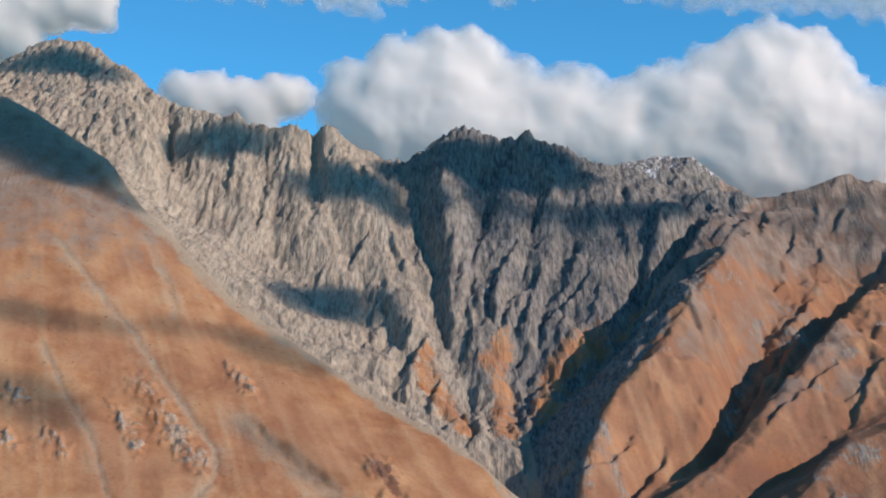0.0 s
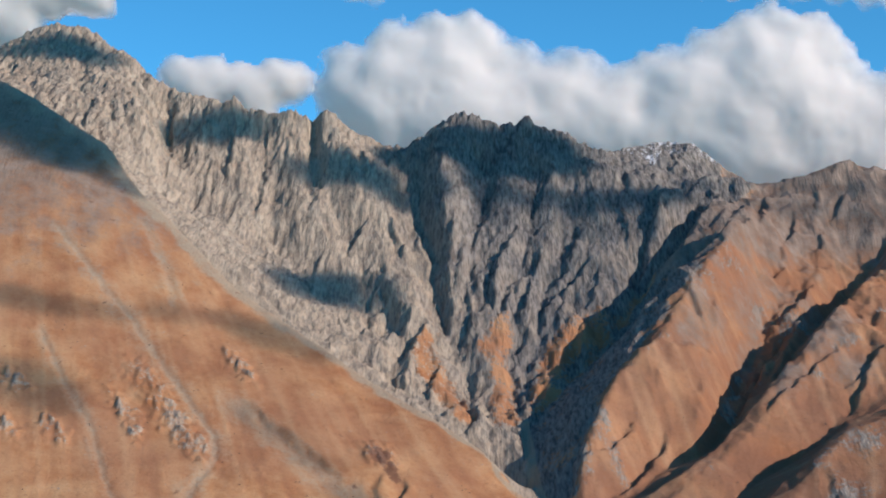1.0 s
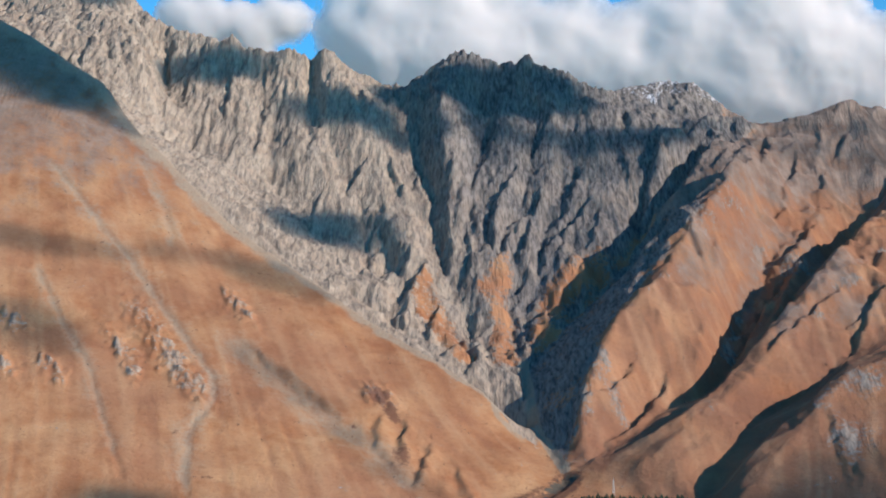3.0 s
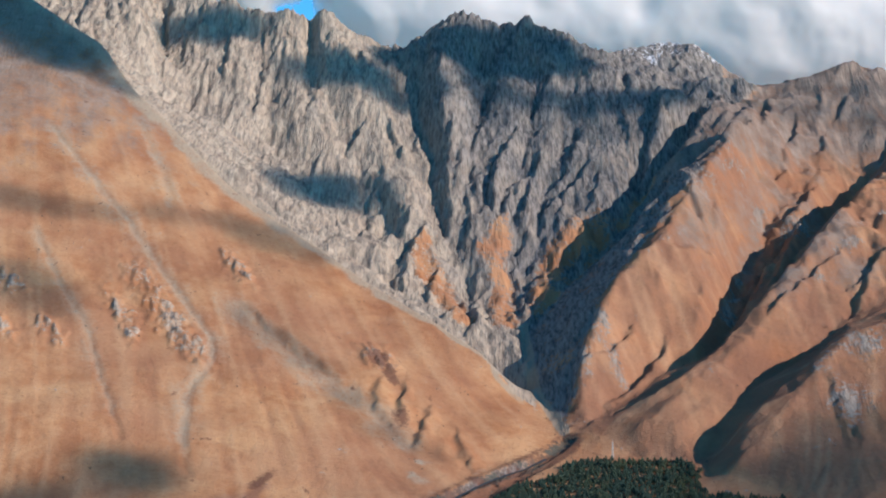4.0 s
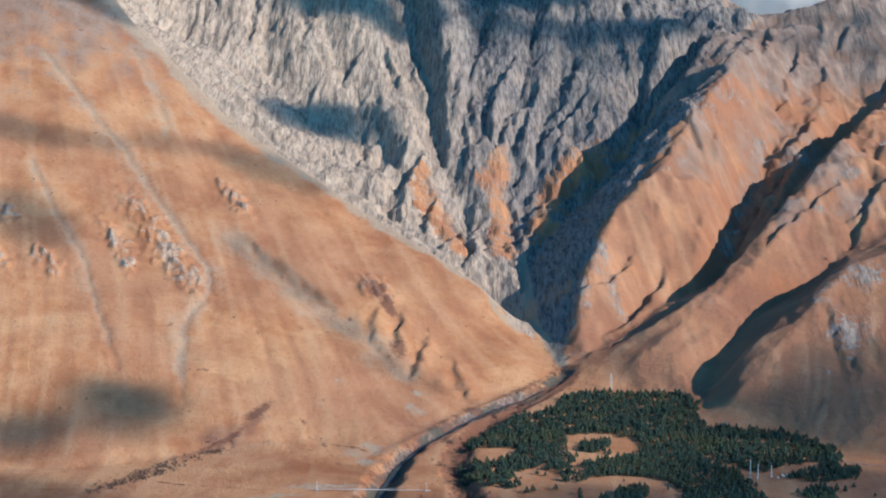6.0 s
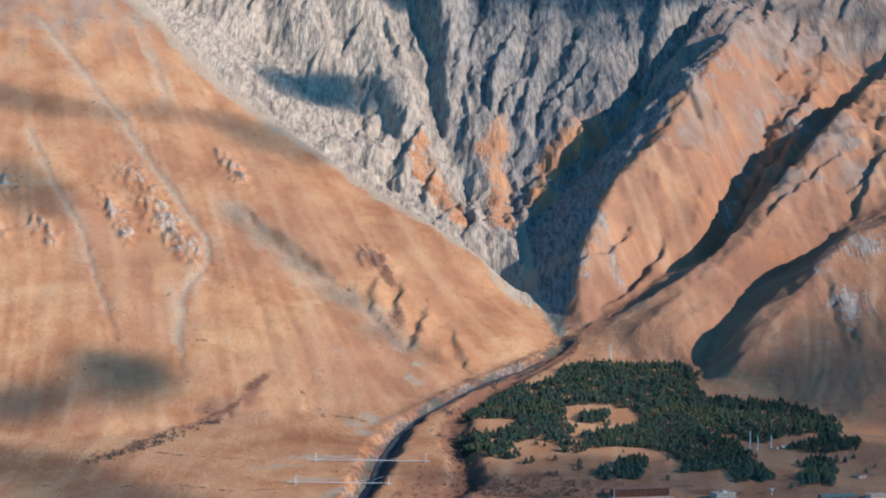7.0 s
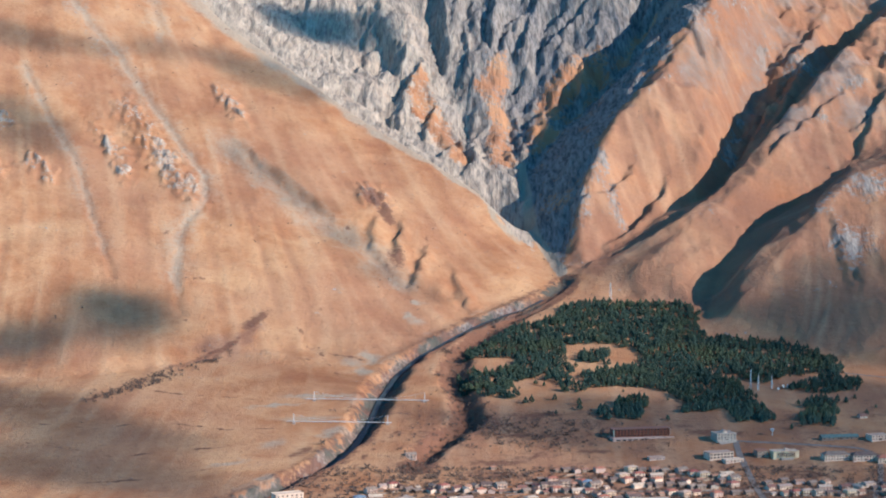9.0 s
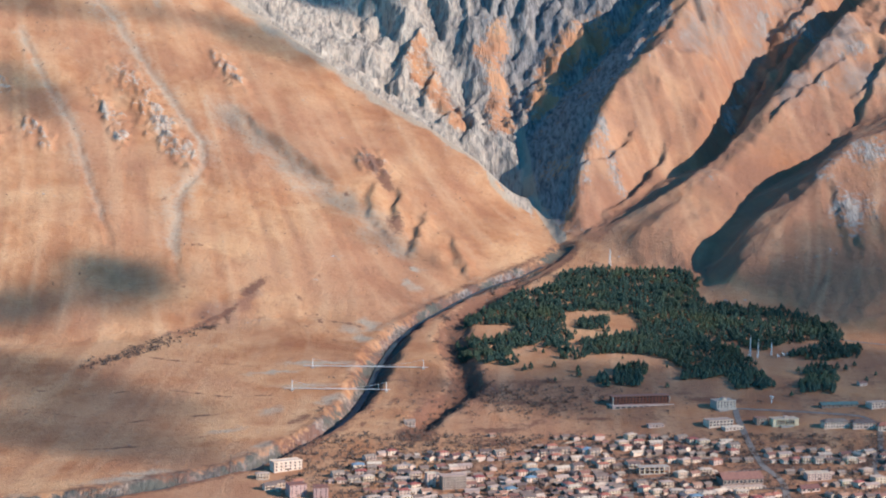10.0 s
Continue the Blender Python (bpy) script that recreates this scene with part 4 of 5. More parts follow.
def gable(wide, deep, rise, over, thick):
    """A pitched roof of two slabs with eaves, its ridge along x."""
    bm = bmesh.new()
    w, d = wide / 2 + over, deep / 2 + over
    drop = rise * over / (deep / 2)
    outer = [(-d, -drop), (0, rise), (d, -drop), (d, -drop - thick), (0, rise - thick * 1.2), (-d, -drop - thick)]
    sides = [[bm.verts.new((x, y, z + thick)) for y, z in outer] for x in (-w, w)]
    for k in range(6):
        bm.faces.new((sides[0][k], sides[0][(k + 1) % 6], sides[1][(k + 1) % 6], sides[1][k]))
    for s in sides:
        bm.faces.new((s[0], s[1], s[4], s[5])), bm.faces.new((s[1], s[2], s[3], s[4]))
    return bm


def hip(wide, deep, rise, over, thick):
    """A hipped roof with eaves."""
    bm = bmesh.new()
    w, d = wide / 2 + over, deep / 2 + over
    low = [bm.verts.new((a * w, b * d, 0)) for a, b in ((-1, -1), (1, -1), (1, 1), (-1, 1))]
    mid = [bm.verts.new((a * w, b * d, thick)) for a, b in ((-1, -1), (1, -1), (1, 1), (-1, 1))]
    top = [bm.verts.new((a * max(0.1, w - d * 0.9), 0, rise + thick)) for a in (-1, 1)]
    bm.faces.new(low[::-1])
    for k in range(4):
        bm.faces.new((low[k], low[(k + 1) % 4], mid[(k + 1) % 4], mid[k]))
    bm.faces.new((mid[0], mid[1], top[1], top[0])), bm.faces.new((mid[2], mid[3], top[0], top[1]))
    bm.faces.new((mid[1], mid[2], top[1])), bm.faces.new((mid[3], mid[0], top[0]))
    return bm


def window(parent, x, y, z, wide, tall, face, frame_mat):
    """A framed window on a wall; face: which way it looks (degrees, 0 is towards -y)."""
    at = pose(x, y, z, 0, 0, face)
    bm = boxes((0, -0.05, 0, wide, 0.16, 0.12), (0, -0.05, tall - 0.12, wide, 0.16, 0.12), (-wide / 2 + 0.06, -0.05, 0.12, 0.12, 0.16, tall - 0.24),
               (wide / 2 - 0.06, -0.05, 0.12, 0.12, 0.16, tall - 0.24), (0, -0.12, -0.12, wide + 0.3, 0.3, 0.12))
    bm.transform(at)
    win = part("window", bm, frame_mat, parent)
    bm = boxes((0, -0.02, 0.12, wide - 0.24, 0.08, tall - 0.24))
    bm.transform(at)
    part("pane", bm, dark_glass, win)
    return win


def house(wide, deep, tall, floors, roof, roof_mat, wall_mat, label, porch=False):
    """A village house with its long side towards the valley."""
    ob = thing("house", label, "house", "houses of the town")
    bm = boxes((0, 0, -2.5, wide, deep, tall + 2.5))
    rise = deep * (0.22 if roof == "gable" else 0.18)
    if roof == "gable":
        for s in (-1, 1):
            a = [bm.verts.new((s * wide / 2, y, z)) for y, z in ((-deep / 2, tall), (deep / 2, tall), (0, tall + rise))]
            b = [bm.verts.new((s * (wide / 2 - 0.3), y, z)) for y, z in ((-deep / 2, tall), (deep / 2, tall), (0, tall + rise))]
            bm.faces.new(a), bm.faces.new(b)
            for k in range(3):
                bm.faces.new((a[k], a[(k + 1) % 3], b[(k + 1) % 3], b[k]))
    part("wall", bm, wall_mat, ob)
    bm = {"gable": gable, "hip": hip}[roof](wide, deep, rise, 0.6, 0.22) if roof != "flat" else boxes((0, 0, 0, wide + 0.5, deep + 0.5, 0.35))
    bm.transform(pose(0, 0, tall))
    cover = part("roof", bm, roof_mat, ob)
    part("chimney", boxes((wide * 0.22, deep * 0.12, tall + 0.4, 0.7, 0.7, rise + 0.9)), stone_wall, cover)
    n = max(2, int(wide / 3.2))
    for f in range(floors):
        z = 0.9 + f * tall / floors
        for k in range(n):
            x = (k + 0.5 - n / 2) * wide / n
            if f == 0 and k == n // 2:
                part("door", boxes((x, -deep / 2, 0, 1.2, 0.2, 2.2)), door_wood, ob)
            else:
                window(ob, x, -deep / 2, z, 1.3, 1.5, 0, white_wall)
        window(ob, wide / 2, 0.15 * deep, z, 1.2, 1.5, 90, white_wall)
    if porch:
        deck = part("porch", boxes((0, -deep / 2 - 1.1, -1.5, wide * 0.8, 2.2, 1.6)), concrete, ob)
        for k in range(4):
            part("post", boxes(((k - 1.5) * wide * 0.25, -deep / 2 - 2.0, 0.1, 0.22, 0.22, 2.6)), white_wall, deck)
        part("canopy", boxes((0, -deep / 2 - 1.1, 2.7, wide * 0.84, 2.5, 0.2)), roof_mat, deck)
    return ob


def block(name, wide, deep, tall, floors, bays, wall_mat, roof_mat, label, category="building", roof="flat", win=(1.5, 1.7), sides=2, frame_mat=None):
    """A larger building with rows of windows on its front and its sunny end."""
    ob = thing(name, label, category)
    tall = tall * 0.72
    win = (win[0], min(win[1], 0.62 * tall / floors))
    part("wall", boxes((0, 0, -4, wide, deep, tall + 4)), wall_mat, ob)
    if roof == "flat":
        bm = boxes((0, 0, tall, wide + 0.6, deep + 0.6, 0.4), (0, -deep / 2 + 0.1, tall + 0.4, wide + 0.6, 0.3, 0.5), (0, deep / 2 - 0.1, tall + 0.4, wide + 0.6, 0.3, 0.5))
    else:
        bm = {"gable": gable, "hip": hip}[roof](wide, deep, deep * 0.26, 0.8, 0.3)
        bm.transform(pose(0, 0, tall))
    part("roof", bm, roof_mat, ob)
    for f in range(floors):
        z = 0.22 * tall / floors + f * tall / floors
        for k in range(bays):
            window(ob, (k + 0.5 - bays / 2) * wide / bays, -deep / 2, z, *win, 0, frame_mat or wall_mat)
        for k in range(sides):
            window(ob, wide / 2, (k + 0.5 - sides / 2) * deep / sides, z, *win, 90, frame_mat or wall_mat)
    part("door", boxes((0, -deep / 2, 0, 1.8, 0.3, 2.4)), door_wood, ob)
    return ob


def placed(ob, x, y, turn=0.0):
    ob.matrix_world = ground_at(x, y, turn + 14)
    return ob


rng = random.Random(11)
MODELS = [
    house(12, 8, 4.6, 2, "gable", tin_roof, white_wall, "two-storey white plastered house under a grey sheet roof", True),
    house(10, 7.5, 3.2, 1, "gable", rust_roof, white_wall, "low white house under a rusty pitched roof"),
    house(13, 8, 4.8, 2, "hip", pale_roof, cream_wall, "two-storey cream house with a pale hipped roof", True),
    house(9, 7, 3.0, 1, "gable", tin_roof, stone_wall, "small grey stone house under a sheet roof"),
    house(11, 8, 4.5, 2, "hip", red_roof, white_wall, "white two-storey house with a red hipped roof"),
    house(7, 5, 2.6, 1, "gable", rust_roof, stone_wall, "small stone outbuilding with a rusty roof"),
    house(12, 9, 4.8, 2, "hip", blue_roof, white_wall, "white house with a blue sheet-metal hipped roof"),
    house(14, 7, 3.4, 1, "gable", pale_roof, white_wall, "long low white house with a pale slate roof"),
]
WEIGHTS = (3, 7, 3, 7, 4, 8, 1, 4)
# the streets along which the houses stand: ends in the plan, spacing, depth of the strip
STREETS = (((140, 1887), (222, 1890), 10.5, 14), ((236, 1886), (326, 1874), 12.5, 14), ((-56, 1836), (10, 1836), 10.5, 12), ((20, 1834), (90, 1838), 11.5, 16), ((104, 1842), (322, 1838), 10.5, 10),
           ((112, 1856), (320, 1858), 14.5, 10), ((352, 1852), (470, 1848), 13.5, 12), ((165, 1811), (322, 1812), 10.5, 10), ((350, 1811), (442, 1812), 11.5, 9), ((462, 1811), (520, 1812), 11.5, 9), ((-96, 1768), (205, 1770), 10.5, 10),
           ((245, 1772), (290, 1774), 11.5, 8), ((360, 1778), (436, 1776), 11.5, 8), ((460, 1772), (520, 1772), 11.5, 10), ((-80, 1790), (60, 1792), 13.5, 8), ((-70, 1734), (-8, 1734), 10.5, 8), ((34, 1734), (270, 1736), 10.5, 9),
           ((-60, 1712), (300, 1712), 10.5, 9), ((-60, 1690), (320, 1690), 11.5, 9), ((460, 1735), (520, 1735), 11.5, 9), ((-80, 1664), (480, 1664), 15.5, 10),
           ((-70, 1824), (60, 1824), 12, 8), ((70, 1824), (160, 1823), 11, 6), ((-90, 1752), (190, 1754), 12, 7), ((60, 1720), (280, 1722), 11, 6), ((20, 1700), (330, 1700), 11, 6), ((100, 1790), (200, 1793), 13, 8), ((350, 1832), (470, 1830), 13, 7),
           ((395, 1735), (432, 1735), 12, 8), ((380, 1700), (436, 1702), 12, 8), ((150, 1872), (320, 1870), 16, 8), ((460, 1790), (525, 1790), 13, 8), ((-40, 1678), (320, 1678), 11, 6), ((-165, 1722), (-150, 1740), 12, 6))
LANDMARKS = ((236, 2012, 46), (329, 1998, 22), (315, 1936, 22), (372, 1938, 30), (452, 1928, 50), (303, 1745, 34), (382, 1757, 20), (365, 1720, 18), (441, 1745, 14), (221, 1778, 24), (-151, 1786, 24),
             (-121, 1706, 34), (12, 1730, 24), (336, 1950, 8), (336, 1864, 8), (336, 1800, 8), (346, 1754, 8), (448, 1788, 8))
taken, count = [], 0
for (xa, ya), (xb, yb), gap, spread in STREETS:
    n = int(math.hypot(xb - xa, yb - ya) / gap)
    for k in range(n + 1):
        if rng.random() < 0.13:
            continue
        s = (k + rng.uniform(-0.25, 0.25)) / max(n, 1)
        x, y = xa + (xb - xa) * s, ya + (yb - ya) * s + rng.uniform(-0.5, 0.5) * spread
        if any(math.hypot(x - a, y - b) < r for a, b, r in LANDMARKS) or any(math.hypot(x - a, (y - b) * 1.2) < 8.5 for a, b in taken):
            continue
        taken.append((x, y))
        kind = rng.choices(range(len(MODELS)), WEIGHTS)[0]
        turn = rng.choice((0, 0, 0, 90, 180)) * (0 if kind in (0, 2) else 1) + rng.gauss(24, 12)
        copy_thing(MODELS[kind], ground_at(x, y, turn))
        count += 1
for k, (model, (x, y)) in enumerate(zip(MODELS, ((-28, 1950), (509, 2087), (-172, 1762), (470, 1700), (-135, 1742), (62, 1900), (74, 1716), (-62, 1800)))):
    placed(model, x, y, rng.gauss(5, 8))

# sheds and garden walls between the houses


def shed(wide, deep, tall, roof_mat, wall_mat, label):
    """A lean-to outbuilding: a box with a sloping sheet roof and a plank door."""
    ob = thing("shed", label, "shed", "sheds of the town")
    bm = boxes((0, 0, -1.5, wide, deep, tall + 1.5))
    for v in bm.verts:
        if v.co.z > 0 and v.co.y > 0:
            v.co.z += 0.22 * deep
    part("wall", bm, wall_mat, ob)
    bm = boxes((0, 0, tall, wide + 0.7, deep + 0.7, 0.16))
    for v in bm.verts:
        v.co.z += 0.22 * (v.co.y + deep / 2) + 0.02
    part("roof", bm, roof_mat, ob)
    part("door", boxes((wide * 0.2, -deep / 2, 0, 1.1, 0.16, 1.9)), door_wood, ob)
    return ob


SHEDS = [shed(6, 4, 2.3, rust_roof, stone_wall, "stone lean-to shed under a rusty sheet roof"), shed(8, 4.5, 2.5, tin_roof, door_wood, "brown plank shed under a grey sheet roof"),
         shed(5, 4, 2.2, pale_roof, white_wall, "small whitewashed shed under a pale roof")]


def stone_fence(long, label):
    """A dry-stone yard wall with an uneven top, one body from end to end."""
    bm, last, n = bmesh.new(), None, int(long / 2)
    for k in range(n + 1):
        x, y, top = k * 2 - long / 2, 0.1 * math.sin(k * 1.7), 1.3 + 0.25 * math.sin(k * 2.3)
        ring = [bm.verts.new((x, y + dy, z)) for dy, z in ((-0.3, -1.2), (0.3, -1.2), (0.2, top), (-0.2, top))]
        if last is None or k == n:
            bm.faces.new(ring)
        if last is not None:
            for a in range(4):
                bm.faces.new((last[a], last[(a + 1) % 4], ring[(a + 1) % 4], ring[a]))
        last = ring
    bmesh.ops.recalc_face_normals(bm, faces=bm.faces[:])
    ob = part("stone_fence", bm, stone_wall)
    return tagged(ob, label, "fence", "stone fences of the town")


YARDS = [stone_fence(18, "low grey dry-stone fence round a yard"), stone_fence(28, "long grey dry-stone fence round a yard")]
spots, first = list(taken), {}
for k in range(230):
    x, y = rng.choice(spots)
    turn = rng.gauss(24, 10)
    if k % 3 == 2:
        model, x, y, turn = YARDS[k % 2], x + rng.uniform(-6, 6), y + rng.choice((-8.5, 8.5)), turn + rng.choice((0, 0, 90))
        clear = 5.5
    else:
        model, x, y = SHEDS[rng.randrange(3)], x + rng.choice((-9, 9)) + rng.gauss(0, 2), y + rng.uniform(-7, 7)
        clear = 7.5
    if any(math.hypot(x - a, y - b) < r * 0.8 for a, b, r in LANDMARKS) or any(math.hypot(x - a, y - b) < clear for a, b in taken):
        continue
    if model.name in first:
        copy_thing(model, ground_at(x, y, turn))
    else:
        model.matrix_world, first[model.name] = ground_at(x, y, turn), True
    taken.append((x, y))

# ---- larger buildings ----


def hotel():
    ob = thing("hotel", "long red-brown clad hotel with rows of balconies over a white base", "hotel")
    part("wall", boxes((0, 3, 0, 68, 11, 8.4)), red_wood, ob)
    part("roof", boxes((0, 3, 8.4, 70, 14, 0.6)), rust_roof, ob)
    base = part("base", boxes((-1, -4, -4, 74, 22, 4.0)), white_wall, ob, "white plastered base storey")
    for k in range(10):
        part("pane", boxes((-32 + k * 7, -15.0, -2.8, 5.0, 0.2, 1.8)), dark_glass, base)
    for f in range(3):
        part("balcony", boxes((0, -4.2, f * 2.8 - 0.2, 68, 3.2, 0.4), (0, -5.7, f * 2.8 + 0.2, 68, 0.15, 0.9)), red_wood, ob)
        for k in range(17):
            part("pane", boxes((-32 + k * 4, -2.55, f * 2.8 + 0.5, 2.8, 0.2, 1.8)), dark_glass, ob)
    for k in range(18):
        part("fin", boxes((-34 + k * 4, -4.2, 0, 0.5, 3.3, 8.4)), red_wood if k not in (0, 17) else white_wall, ob)
    return ob


placed(hotel(), 236, 2018, -1)


def domed_hall():
    ob = block("civic_hall", 24, 16, 12, 3, 6, concrete, concrete, "grey terraced concrete hall with a round roof turret", "building")
    bm = bmesh.new()
    rod(bm, (0, 0, 8.9), (0, 0, 11), 3.6, 16)
    turret = part("turret", bm, white_wall, ob)
    bm = bmesh.new()
    rod(bm, (0, 0, 11), (0, 0, 12.6), 4.0, 16, 0.8)
    part("cap", bm, pale_roof, turret)
    for k in range(4):
        part("terrace", boxes((0, -8.5 - k * 2.2, -1 - k * 1.6, 24 - k * 2, 2.6, 2.5)), concrete, ob)
    return ob


placed(domed_hall(), 329, 2002, 4)
placed(block("white_hall", 30, 14, 9, 2, 7, white_wall, pale_roof, "white two-storey hall with a dark band of windows", win=(3.2, 2.0)), 313, 1938, 6)
placed(block("long_shed", 22, 10, 4, 1, 5, white_wall, white_wall, "low white annexe beside the hall"), 326, 1924, 6)


def museum():
    ob = block("museum", 30, 12, 10, 1, 1, cream_wall, pale_roof, "tan stone museum with tall windows between pillars", "museum", win=(2.0, 5.5), sides=1)
    for k in range(9):
        window(ob, -9 + k * 2.25, -6, 1.8, 1.2, 4.2, 0, cream_wall)
    for k in range(10):
        part("pillar", boxes((-10.1 + k * 2.25, -6.5, 0.5, 0.6, 0.8, 6.4)), cream_wall, ob)
    part("steps", boxes((0, -7.5, -3, 14, 3, 3.4), (0, -9.4, -3, 14, 2, 2.8)), concrete, ob)
    part("drum", boxes((2, 0, 7.5, 4, 4, 2.4)), white_wall, ob)
    return ob


placed(museum(), 386, 1940, -3)
placed(block("dark_hall", 13, 12, 9, 2, 4, stone_wall, rust_roof, "dark stone hall with pale window pillars", win=(1.2, 2.6), frame_mat=white_wall), 361, 1944, -3)
placed(block("school", 30, 12, 8.5, 2, 9, white_wall, tin_roof, "pale two-storey school wing under a grey roof", "school", "hip"), 441, 1932, -4)
placed(block("school", 28, 12, 8.5, 2, 8, white_wall, tin_roof, "pale two-storey school wing under a grey roof", "school", "hip"), 472, 1930, -8)
placed(block("guest_house", 15, 11, 7.5, 2, 4, white_wall, red_roof, "white guest house with a dull red roof", "house", "hip"), 492, 1922, -12)
placed(block("long_shed", 44, 9, 4.2, 1, 8, stone_wall, green_roof, "long low shed with a green sheet roof", "shed", "gable"), 462, 2006, -3)
placed(block("villa", 24, 12, 8, 2, 6, white_wall, pale_roof, "white villa with dark arched windows", "house", win=(2.2, 2.4)), 506, 2004, 8)
placed(block("sports_hall", 42, 20, 8, 1, 10, stone_wall, rust_roof, "large hall with a dark sheet roof and a white base", "hall", "gable", win=(2.4, 3.6), frame_mat=white_wall), 303, 1748, -2)
placed(block("long_shed", 44, 7, 3.4, 1, 11, white_wall, pale_roof, "long low white annexe of the sports hall"), 303, 1728, -2)
placed(block("apartment_house", 25, 11, 9, 3, 8, white_wall, pale_roof, "white flat-roofed apartment house", win=(1.6, 1.4)), 383, 1759, -4)
placed(block("shop", 20, 10, 5, 1, 4, white_wall, rust_roof, "low white shop with three large windows and a rusty roof", "shop", "gable", win=(3.0, 2.2)), 366, 1722, 3)
placed(block("garage", 12, 10, 8, 2, 3, cream_wall, pale_roof, "cream two-storey garage block"), 441, 1748, 5)
placed(block("apartment_house", 30, 13, 13, 3, 6, white_wall, white_wall, "white cream-tinted block of flats beside the stream", win=(2.0, 2.2)), -151, 1790, 12)
placed(block("apartment_house", 17, 14, 16, 5, 4, pink_wall, rust_roof, "pink plastered block of flats", win=(1.5, 1.6)), -134, 1708, 10)
placed(block("apartment_house", 14, 14, 14, 4, 3, pink_wall, rust_roof, "pink plastered block of flats", win=(1.5, 1.6)), -110, 1704, -6)
placed(block("apartment_house", 24, 12, 17, 5, 7, stone_wall, pale_roof, "grey block of flats with open balconies", win=(1.8, 2.0), frame_mat=white_wall), 18, 1732, 2)
placed(block("apartment_house", 9, 9, 18, 5, 2, white_wall, pale_roof, "slim white stair tower of flats", win=(1.5, 1.6)), -4, 1737, 2)
placed(block("wall_house", 18, 7, 4, 1, 5, white_wall, pale_roof, "low white house with a long plain front", "house"), 243, 1932, 0)


def frame_building():
    ob = thing("unfinished_building", "unfinished concrete frame with open bays and no roof", "building")
    for f in range(3):
        part("slab", boxes((0, 0, f * 3.4 - (3.5 if f == 0 else 0.3), 32, 12, 3.6 if f == 0 else 0.4)), concrete, ob)
    for f in range(2):
        for k in range(7):
            for y in (-5.6, 5.6):
                part("pillar", boxes((-15.5 + k * 5.16, y, f * 3.4 + 0.1, 0.8, 0.8, 3.0)), cream_wall, ob)
    return ob


placed(frame_building(), 221, 1780, -4)

# ---- masts, aerials and the pipe crossings over the ravine ----


def lattice_mast(tall, foot, label):
    ob = thing("radio_mast", label, "mast", "radio masts")
    legs = [Vector((a * foot, b * foot, -0.5)) for a, b in ((-1, -1), (1, -1), (1, 1), (-1, 1))]
    for leg in legs:
        part("leg", rod(bmesh.new(), leg, (leg.x * 0.25, leg.y * 0.25, tall), 0.22, 5), white_steel, ob)
    n = int(tall / 3.5)
    for k in range(n):
        s0, s1 = k / n, (k + 1) / n
        bm = bmesh.new()
        for a, b in zip(legs, legs[1:] + legs[:1]):
            p, q = a * (1 - 0.75 * s0), b * (1 - 0.75 * s1)
            p.z, q.z = s0 * tall, s1 * tall
            rod(bm, p, q, 0.10, 4)
        part("brace", bm, white_steel, ob)
    part("aerial", rod(bmesh.new(), (0, 0, tall), (0, 0, tall + 4), 0.12, 5), white_steel, ob)
    return ob


def dish(x, y, z, r, parent):
    """A bowl on a short arm, tipped up."""
    bm = bmesh.new()
    rings = []
    for k in range(4):
        a = k / 3
        rings.append([bm.verts.new((r * a * math.cos(i * math.tau / 14), r * a * math.sin(i * math.tau / 14), 0.45 * r * a * a)) for i in range(14)] if k else [bm.verts.new((0, 0, 0))])
    for i in range(14):
        bm.faces.new((rings[0][0], rings[1][i], rings[1][(i + 1) % 14]))
        for k in (1, 2):
            bm.faces.new((rings[k][i], rings[k + 1][i], rings[k + 1][(i + 1) % 14], rings[k][(i + 1) % 14]))
    bmesh.ops.solidify(bm, geom=bm.faces[:], thickness=0.12)
    bm.transform(pose(x, y, z, 55, 0, 20))
    return part("dish", bm, white_steel, parent)


placed(lattice_mast(24, 1.6, "tall white lattice radio mast above the pine wood"), 260, 2604)
for x, y, tall in ((398, 2210, 22), (407, 2206, 17), (424, 2206, 16)):
    placed(lattice_mast(tall, 0.9, "slim white radio mast among low aerials"), x, y)
for x, y, r in ((394, 2196, 2.4), (404, 2194, 1.8), (430, 2196, 2.2), (438, 2204, 2.8), (444, 2208, 1.8)):
    ob = thing("satellite_dish", "white satellite dish on a short post", "satellite dish", "satellite dishes")
    part("post", rod(bmesh.new(), (0, 0, -0.5), (0, 0, 2.6), 0.25, 6), white_steel, ob)
    dish(0, 0, 2.6, r, ob)
    placed(ob, x, y)
ob = thing("water_tank", "white conical water tank on a pole", "water tank")
part("pole", rod(bmesh.new(), (0, 0, -0.5), (0, 0, 5), 0.5, 8), white_steel, ob)
part("tank", rod(bmesh.new(), (0, 0, 4.5), (0, 0, 8), 1.2, 10, 2.8), white_steel, ob)
placed(ob, 388, 2019)


